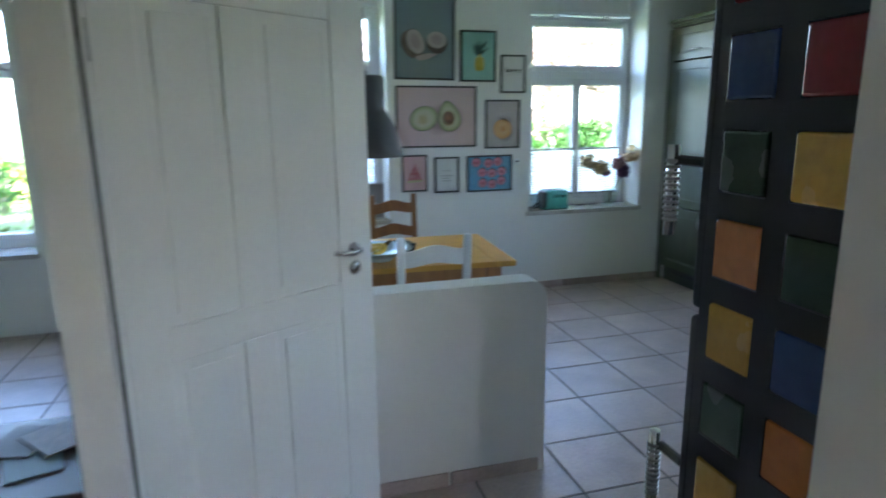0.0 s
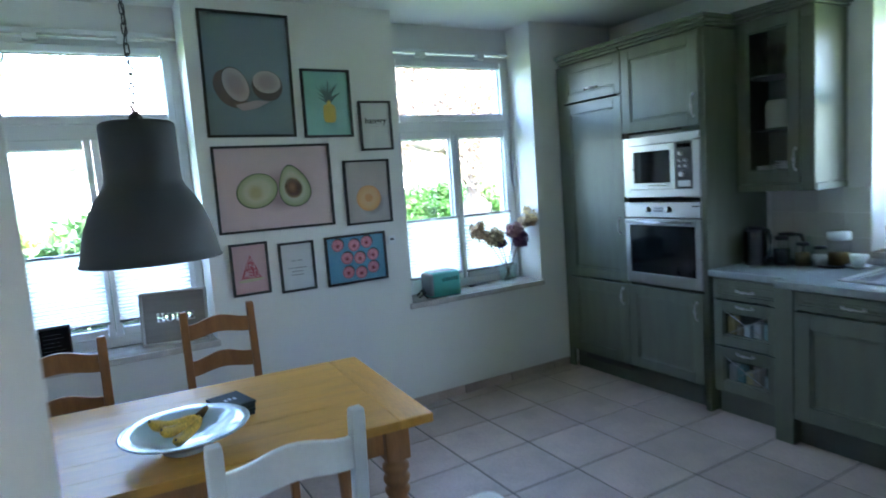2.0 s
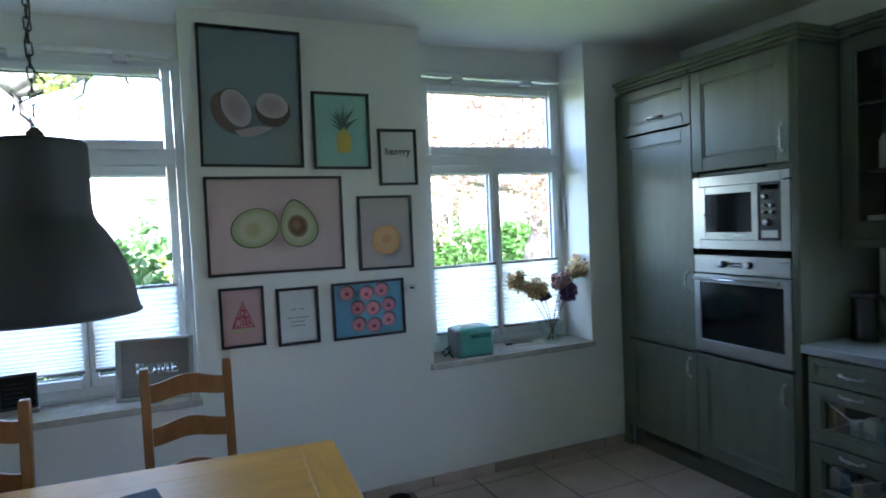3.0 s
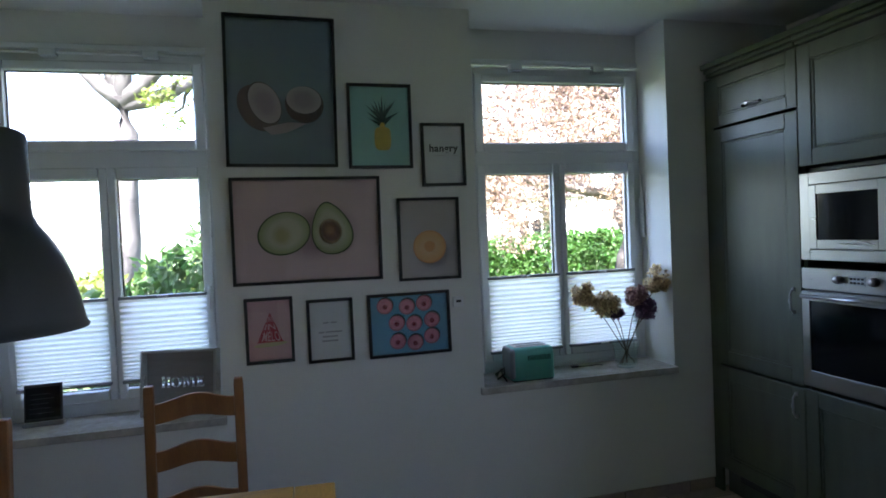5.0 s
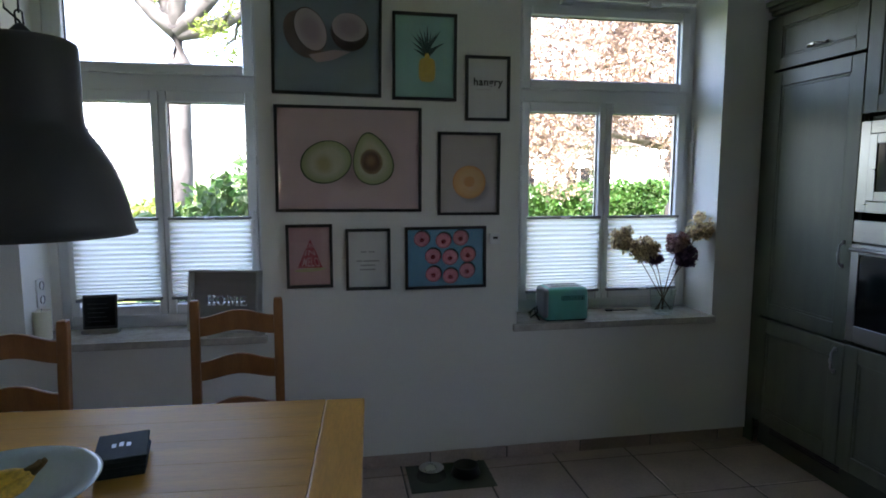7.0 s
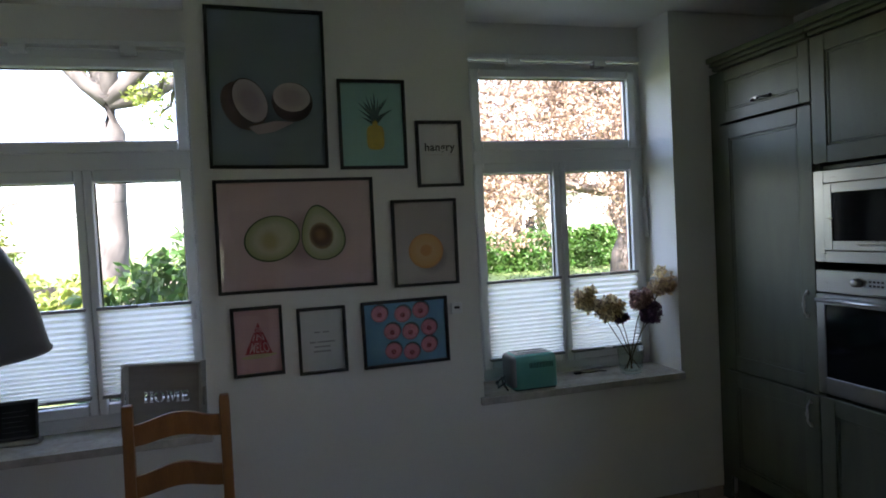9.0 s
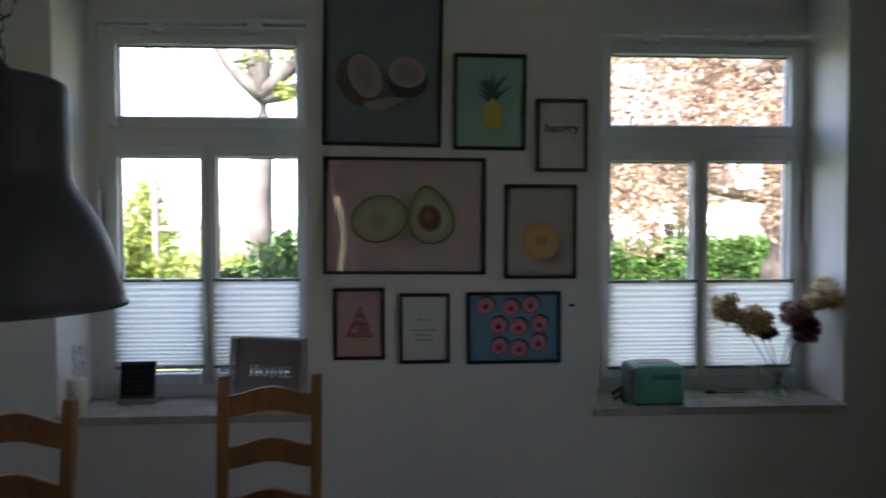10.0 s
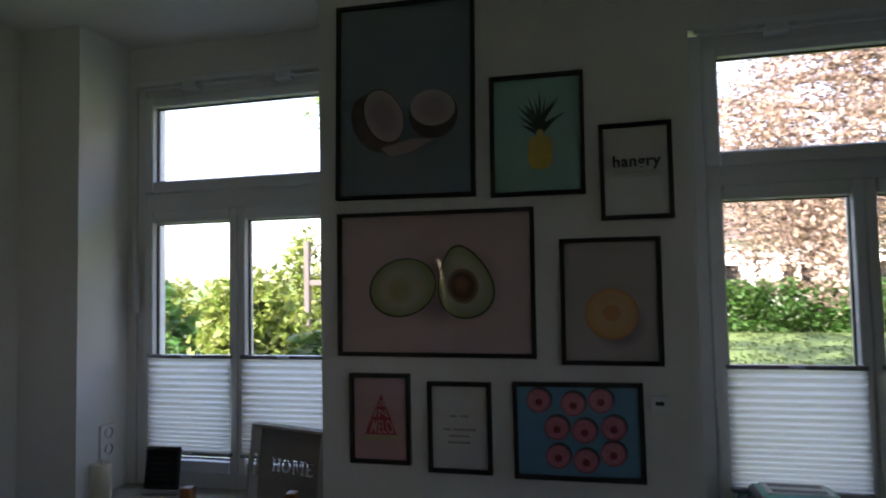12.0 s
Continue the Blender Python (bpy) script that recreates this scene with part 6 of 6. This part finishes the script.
# low table with papers in the next room
lt = thing("low_table", pose(-1.07, 2.22, 0), "dark wooden low table beside the partition wall", "table")
M_DARKWOOD = mat("dark_wood", (0.05, 0.025, 0.015), 0.5, var=0.25, scale=4, fine=40, bump=0.05, stretch=(1, 6, 6))
bm = bmesh.new()
box(bm, -0.34, 0.34, -0.30, 0.30, 0.43, 0.465, 0.006, 2)
part("tabletop", bm, M_DARKWOOD, lt)
for sx in (-1, 1):
    for sy in (-1, 1):
        bm = bmesh.new()
        lathe(bm, [(0, 0), (0.02, 0), (0.022, 0.1), (0.03, 0.3), (0.025, 0.43), (0, 0.43)], 16, (sx * 0.29, sy * 0.25, 0))
        part("leg", bm, M_DARKWOOD, lt)
bm = bmesh.new()
box(bm, -0.30, 0.30, -0.26, 0.26, 0.15, 0.17)
part("lower_shelf", bm, M_DARKWOOD, lt)
for k, (x, y, r_, mt) in enumerate(((0.10, -0.05, 20, I_GREY), (0.02, 0.10, -12, I_BROWN), (0.14, 0.08, 40, I_HUSK))):
    bm = bmesh.new()
    box(bm, -0.085, 0.085, -0.115, 0.115, 0, 0.006, 0.001)
    ob = tagged(new("magazine", mesh_of("magazine", bm, mt)), "magazine lying on the low table", "magazine", "magazines")
    ob.matrix_basis = pose(-1.07 + x, 2.22 + y, 0.466 + 0.0065 * k, 0, 0, r_)


# ---- garden ----
bm = bmesh.new()
n = 40
GZ = -0.35
gv = [[bm.verts.new(((i / n - 0.5) * 2 * (12 + 388 * abs(i / n - 0.5) * 2), 0, 0)) for i in range(n + 1)] for j in range(n + 1)]
for j in range(n + 1):
    for i in range(n + 1):
        s = (j / n - 0.5) * 2
        gv[j][i].co.y = s * (12 + 388 * abs(s)) + 8
        x, y = gv[j][i].co.x, gv[j][i].co.y
        gv[j][i].co.z = GZ + 0.05 * noise.noise((x * 0.2, y * 0.2, 0))
for j in range(n):
    for i in range(n):
        bm.faces.new([gv[j][i], gv[j][i + 1], gv[j + 1][i + 1], gv[j + 1][i]])
structure("ground", bm, M_GRASS, "green lawn round the house")
rng = np.random.default_rng(8)
cs = np.stack([rng.uniform(-9, 22, 9000), rng.uniform(6, 26, 9000), np.full(9000, GZ + 0.04)], 1)
grass = tagged(new("grass", leaves_mesh("grass", cs.tolist(), 0.05, 30000, 0.045, M_GRASSBLADE, 3)), "short green lawn grass", "grass", kind="stuff")


def hedge(name, x0, x1, y0, y1, top, count, size, material, seed, label):
    h = thing(name, pose(0, 0, 0), label, "hedge")
    rng = np.random.default_rng(seed)
    n = 420
    cs = np.stack([rng.uniform(x0, x1, n), rng.uniform(y0, y1, n) , rng.uniform(GZ, top, n)], 1)
    cs[: n // 2, 1] = y0 + rng.uniform(0, 0.25, n // 2)
    part("foliage", None, None, h, me=leaves_mesh("foliage", cs.tolist(), 0.33, count, size, material, seed))
    bm = bmesh.new()
    for k in range(int((x1 - x0) / 0.7)):
        x = x0 + 0.7 * k + 0.3
        tube(bm, [(x, (y0 + y1) / 2, GZ - 0.1), (x + 0.05, (y0 + y1) / 2, top - 0.25)], 0.035, 6, 0.015)
    part("stems", bm, M_DARKBARK, h)
    return h


hedge("hedge", 1.5, 20.0, 25.4, 26.6, 1.20, 46000, 0.10, M_LEAF, 2, "clipped green hedge beyond the lawn")
hedge("hedge", -14.0, 0.5, 17.0, 18.0, 0.85, 16000, 0.10, M_LEAFLIME, 12, "low light green hedge by the road")


def shrub(name, cx, cy, rx, ry, top, count, size, material, seed, label, clump=0.30):
    s = thing(name, pose(cx, cy, GZ), label, "shrub")
    rng = np.random.default_rng(seed)
    n = 60
    d = rng.normal(size=(n, 3))
    d /= np.linalg.norm(d, axis=1)[:, None]
    h = top - GZ
    cs = d * rng.uniform(0.45, 1.0, (n, 1)) * np.array((rx, ry, h * 0.48)) + np.array((0, 0, h * 0.5))
    part("foliage", None, None, s, me=leaves_mesh("foliage", cs.tolist(), clump, count, size, material, seed))
    bm = bmesh.new()
    for k in range(7):
        c = cs[k * 5]
        tube(bm, [(0.05 * k - 0.15, 0, -0.05), (c[0] * 0.5, c[1] * 0.5, c[2] * 0.5), tuple(c)], 0.025, 6, 0.008)
    part("branches", bm, M_DARKBARK, s)
    return s


shrub("shrub", 0.30, 7.3, 0.56, 0.5, 1.68, 3600, 0.06, M_LEAFDARK, 31, "glossy dark green shrub close to the window", 0.22)
shrub("shrub", -3.1, 11.3, 0.78, 0.7, 1.98, 6000, 0.08, M_LEAFLIME, 32, "rounded bright green shrub in the garden")
shrub("shrub", -5.6, 12.0, 1.2, 1.1, 1.7, 4500, 0.085, M_LEAF, 33, "bushy green shrub in the garden")
shrub("shrub", -1.9, 12.6, 1.0, 0.9, 0.95, 3500, 0.08, M_LEAFLIME, 34, "low light green shrub in the garden")
shrub("shrub", -7.4, 14.0, 1.6, 1.3, 1.9, 4500, 0.09, M_LEAFLIME, 35, "bushy light green shrub in the garden")
shrub("shrub", -3.55, 14.2, 0.40, 0.45, 3.0, 1700, 0.07, M_LEAFLIME, 36, "narrow airy yellow-green shrub in the garden")


def limb(bm, a, b, r0, r1, seed, n=7, wobble=0.12):
    a, b = Vector(a), Vector(b)
    pts = [a + (b - a) * (k / n) + (noise.noise_vector(Vector((k * 0.7, seed, 0))) * wobble * (b - a).length * (0.3 if 0 < k < n else 0)) for k in range(n + 1)]
    tube(bm, [tuple(p) for p in pts], r0, 9, r1)
    return pts


def garden_tree(m, label, height, fork, trunk_r, limbs, bark, leaf, leaf_size, per, seed, clump):
    t = thing("tree", m, label, "tree")
    bm = bmesh.new()
    limb(bm, (0, 0, -0.1), (0.1, 0, fork), trunk_r, trunk_r * 0.78, seed, 7, 0.05)
    rng = np.random.default_rng(seed)
    tips = []
    for k, (dx, dy, dz) in enumerate(limbs):
        end = Vector((0.1 + dx, dy, fork + dz))
        pts = limb(bm, (0.1, 0, fork - 0.1), end, trunk_r * 0.62, trunk_r * 0.16, seed + k + 1, wobble=0.25)
        for q in range(6):
            s = pts[2 + q % 5]
            e = s + Vector((rng.uniform(-1.4, 1.4), rng.uniform(-1.2, 1.2), rng.uniform(-0.9, 1.2)))
            pp = limb(bm, s, e, trunk_r * 0.20, trunk_r * 0.05, seed + 10 * k + q, 5, 0.3)
            tips += [tuple(e), tuple(pp[3])]
        tips.append(tuple(end))
    part("trunk", bm, bark, t, "branched trunk")
    part("crown", None, None, t, me=leaves_mesh("crown", tips, clump, per * len(tips), leaf_size, leaf, seed, 0.7))
    return t


garden_tree(pose(-2.03, 16.1, GZ), "pale-barked garden tree with sparse fresh leaves", 9, 5.0, 0.30,
            ((-2.6, 0.4, 2.6), (2.9, 0.3, 1.1), (0.5, -0.3, 4.8), (-1.2, 1.0, 5.2), (3.4, -0.4, 3.4)), M_BARK, M_LEAFLIME, 0.06, 60, 5, 0.40)


def copper_beech(m, seed):
    t = thing("tree", m, "large copper beech with hanging reddish leaves", "tree")
    rng = np.random.default_rng(seed)
    bm = bmesh.new()
    limb(bm, (0, 0, -0.1), (0.2, 0, 7.5), 0.45, 0.25, seed)
    cs = []
    for k in range(26):
        a = 2 * math.pi * k / 26 + rng.uniform(-0.1, 0.1)
        z0 = rng.uniform(2.6, 7.0)
        ln = rng.uniform(4.6, 7.2)
        e = Vector((ln * math.cos(a), ln * math.sin(a), z0 + rng.uniform(-0.6, 1.6)))
        pts = limb(bm, (0.1, 0, z0), e, 0.13, 0.03, seed + k, 7, 0.15)
        for p in pts[2:]:
            for _ in range(4):
                c = p + Vector((rng.uniform(-0.9, 0.9), rng.uniform(-0.9, 0.9), rng.uniform(-0.3, 0.9)))
                cs.append(tuple(c))
                low = 2.2 + 2.4 * noise.noise((c.x * 0.55, c.y * 0.3, 3.0)) + rng.uniform(-0.5, 0.5)
                drop = rng.uniform(0.4, 2.3)
                for q in range(1, 4):
                    z = c.z - drop * q / 3
                    if z > low:
                        cs.append((c.x + rng.uniform(-0.12, 0.12), c.y, z))
    # long hanging twigs on the side towards the house
    for x, y, top, low in ((-4.75, -3.3, 4.2, 2.0), (-4.3, -3.5, 4.0, 1.75), (-3.1, -3.8, 4.0, 2.6), (-2.1, -3.6, 4.2, 1.95), (-1.6, -3.4, 4.2, 1.7), (-5.2, -3.0, 4.4, 2.3)):
        z = top
        while z > low:
            for _ in range(3):
                cs.append((x + rng.uniform(-0.3, 0.3), y + rng.uniform(-0.4, 0.4), z))
            z -= rng.uniform(0.12, 0.25)
    part("trunk", bm, M_DARKBARK, t, "dark branched trunk")
    part("crown", None, None, t, "dense reddish-brown crown with hanging twigs", me=leaves_mesh("crown", cs, 0.34, 125000, 0.044, M_BEECH, seed))
    return t


copper_beech(pose(9.35, 15.5, GZ), 44)

# pale house far behind the hedge
hs = thing("house", pose(9.0, 34.0, GZ), "pale rendered house with a dark roof behind the trees", "house")
bm = bmesh.new()
for a in ((-9, 9, 0, 0.3, 0, 1.0), (-9, 9, 0, 0.3, 2.4, 3.6), (-9, -8, 0.0, 0.3, 1.0, 2.4)):
    box(bm, *a)
for k in range(5):
    box(bm, -6.4 + 3.2 * k, -4.8 + 3.2 * k, 0, 0.3, 1.0, 2.4)
box(bm, -9, 9, 0.35, 8, 0, 3.6)
part("wall", bm, M_RENDER, hs)
bm = bmesh.new()
slab(bm, [(-9.6, 3.6), (9.6, 3.6), (8.2, 6.6), (-8.2, 6.6)], -0.6, 8.4)
part("roof", bm, M_ROOF, hs)
for k in range(5):
    bm = bmesh.new()
    box(bm, -8.0 + 3.2 * k, -6.4 + 3.2 * k, 0.10, 0.16, 1.0, 2.4)
    w_ = part("window", bm, M_BLACKGLASS, hs)
    bm = bmesh.new()
    for a in ((-8.0, -7.88), (-7.26, -7.14), (-6.52, -6.4)):
        box(bm, a[0] + 3.2 * k, a[1] + 3.2 * k, 0.05, 0.10, 1.0, 2.4)
    part("frame", bm, M_PVC, w_)
copy_thing(hs, pose(48.0, 11.2, GZ, 0, 0, -90))
# slim dark green conifer behind the hedge
cy = thing("conifer", pose(13.1, 28.5, GZ), "slim dark green conifer behind the clipped hedge", "tree")
bm = bmesh.new()
tube(bm, [(0, 0, -0.1), (0, 0, 2.9)], 0.05, 6, 0.02)
part("trunk", bm, M_DARKBARK, cy)
part("crown", None, None, cy, me=leaves_mesh("crown", [(0.36 * (1 - k / 26) * math.cos(k * 2.4), 0.36 * (1 - k / 26) * math.sin(k * 2.4), 0.3 + 0.105 * k) for k in range(26)], 0.17, 2600, 0.06, M_LEAFDARK, 61))

# post with a cross rail in the garden, and overhead wires beyond it
gp = thing("garden_post", pose(-3.2, 13.5, GZ), "dark weathered wooden post with a cross rail", "post")
bm = bmesh.new()
box(bm, -0.05, 0.05, -0.05, 0.05, -0.1, 2.75, 0.008)
part("post", bm, M_DARKBARK, gp)
bm = bmesh.new()
box(bm, 0.051, 1.5, -0.03, 0.03, 1.93, 2.03, 0.006)
part("rail", bm, M_DARKBARK, gp)
bm = bmesh.new()
tube(bm, [(0.051, 0, 2.45), (0.22, 0, 2.68), (0.42, 0, 2.72)], 0.03, 8, 0.02)
part("bracket", bm, M_DARKBARK, gp)
for z0, z1 in ((2.72, 2.88), (2.88, 2.96)):
    bm = bmesh.new()
    tube(bm, [(-14 + 2.4 * k, 18.0, z0 + (z1 - z0) * k / 10 - 0.5 + 0.02 * (k - 5) ** 2) for k in range(11)], 0.012, 5)
    tagged(new("overhead_wire", mesh_of("overhead_wire", bm, M_BLACK)), "thin dark overhead wire beyond the garden", "wire", "overhead wires")
# garden fence and distant tree line
fe = thing("fence", pose(-2.2, 15.2, GZ), "low weathered wooden rail fence", "fence")
for k in range(7):
    bm = bmesh.new()
    box(bm, k * 1.4 - 5, k * 1.4 - 4.9, -0.05, 0.05, -0.1, 1.25)
    part("post", bm, M_DARKBARK, fe)
for z in (0.55, 1.12):
    bm = bmesh.new()
    box(bm, -5.1, 3.7, -0.075, -0.05, z, z + 0.09)
    part("rail", bm, M_DARKBARK, fe)

# brick reveals outside the dining window
bm = bmesh.new()
box(bm, W1[0] - 0.34, W1[0] - 0.09, OY + 0.002, OY + 0.115, 0.4, 2.9), box(bm, W1[1] + 0.07, W2[0] - 0.07, OY + 0.002, OY + 0.115, 0.4, 2.9), box(bm, W2[1] + 0.07, W2[1] + 0.3, OY + 0.002, OY + 0.115, 0.4, 2.9)
facade = structure("wall_facade", bm, M_GROUT, "red brick outer facade")
bmsh = bmesh.new()
box(bmsh, -0.12, 0.12, -0.0575, 0.0575, -0.0355, 0.0355, 0.004)
bmsh = mesh_of("brick", bmsh, M_BRICK)
for x, s in ((W1[0] - 0.08, -1), (W1[1] + 0.06, 1), (W2[0] - 0.06, -1), (W2[1] + 0.06, 1)):
    for k in range(25):
        part("brick", None, None, facade, me=bmsh, at=pose(x + s * (0.12 + 0.006 * (k % 2)), OY + 0.062, 0.72 + 0.0795 * k))

# backsplash tiles
bm = bmesh.new()
box(bm, RX - 0.003, RX - 0.0005, W3Y[0], 3.79, 0.922, 1.40)
splash = structure("trim_backsplash", bm, M_WALL, "pale square wall tiles over the worktop")
bt_ = bmesh.new()
box(bt_, -0.006, 0, -0.0725, 0.0725, -0.0725, 0.0725, 0.002)
bt_ = mesh_of("wall_tile", bt_, M_BACKTILE)
for i in range(5):
    for j in range(3):
        y = W3Y[0] + 0.0755 + 0.148 * i
        if y < 3.74:
            part("wall_tile", None, None, splash, me=bt_, at=pose(RX - 0.0035, y, 1.001 + 0.148 * j))


# ---- floor tiles ----
def tile_mesh(name, w, d, h, material):
    bm = bmesh.new()
    box(bm, -w / 2, w / 2, -d / 2, d / 2, -h, 0, 0.003)
    for f in [f for f in bm.faces if f.normal.z < -0.9]:
        bm.faces.remove(f)
    return mesh_of(name, bm, material)


TX, TY, PX, PY = 3.242, 2.497, 0.4255, 0.4225
tm = tile_mesh("tile", PX - 0.009, PY - 0.009, 0.010, M_TILE)
rng = random.Random(4)
for i in range(-18, 3):
    for j in range(-13, 7):
        cx, cy = TX - PX / 2 + i * PX, TY + PY / 2 + j * PY
        inside = (-0.75 < cx < 4.2 and -0.1 < cy < 5.3) or (-1.3 < cx < 0.5 and -2.9 < cy <= 1.5) or (-2.9 < cx < -0.6 and 2.0 < cy < 5.3)
        if inside:
            part("tile", None, None, floor, me=tm, at=pose(cx, cy, rng.uniform(-0.0006, 0.0006), rng.uniform(-0.1, 0.1), rng.uniform(-0.1, 0.1), 0))
bm = bmesh.new()
box(bm, LX, 3.58, WY - 0.004, WY - 0.0005, 0, 0.062)
baseboard = structure("baseboard", bm, M_GROUT, "low skirting of beige tile")
bt = bmesh.new()
box(bt, -PX / 2 + 0.004, PX / 2 - 0.004, -0.009, 0, 0, 0.066, 0.002)
bt = mesh_of("skirting_tile", bt, M_TILE)
for i in range(-8, 1):
    part("skirting_tile", None, None, baseboard, me=bt, at=pose(3.40 - PX / 2 + i * PX, WY - 0.0045, 0.001))
bm = bmesh.new()
box(bm, 3.404, 3.565, WY - 0.0135, WY - 0.0045, 0.001, 0.067, 0.002)
part("skirting_tile", bm, M_TILE, baseboard)
for k, x in enumerate((0.785, 0.354, -0.077, -0.33)):
    part("skirting_tile", None, None, baseboard, me=bt, at=pose(x, 2.3015, 0.001))
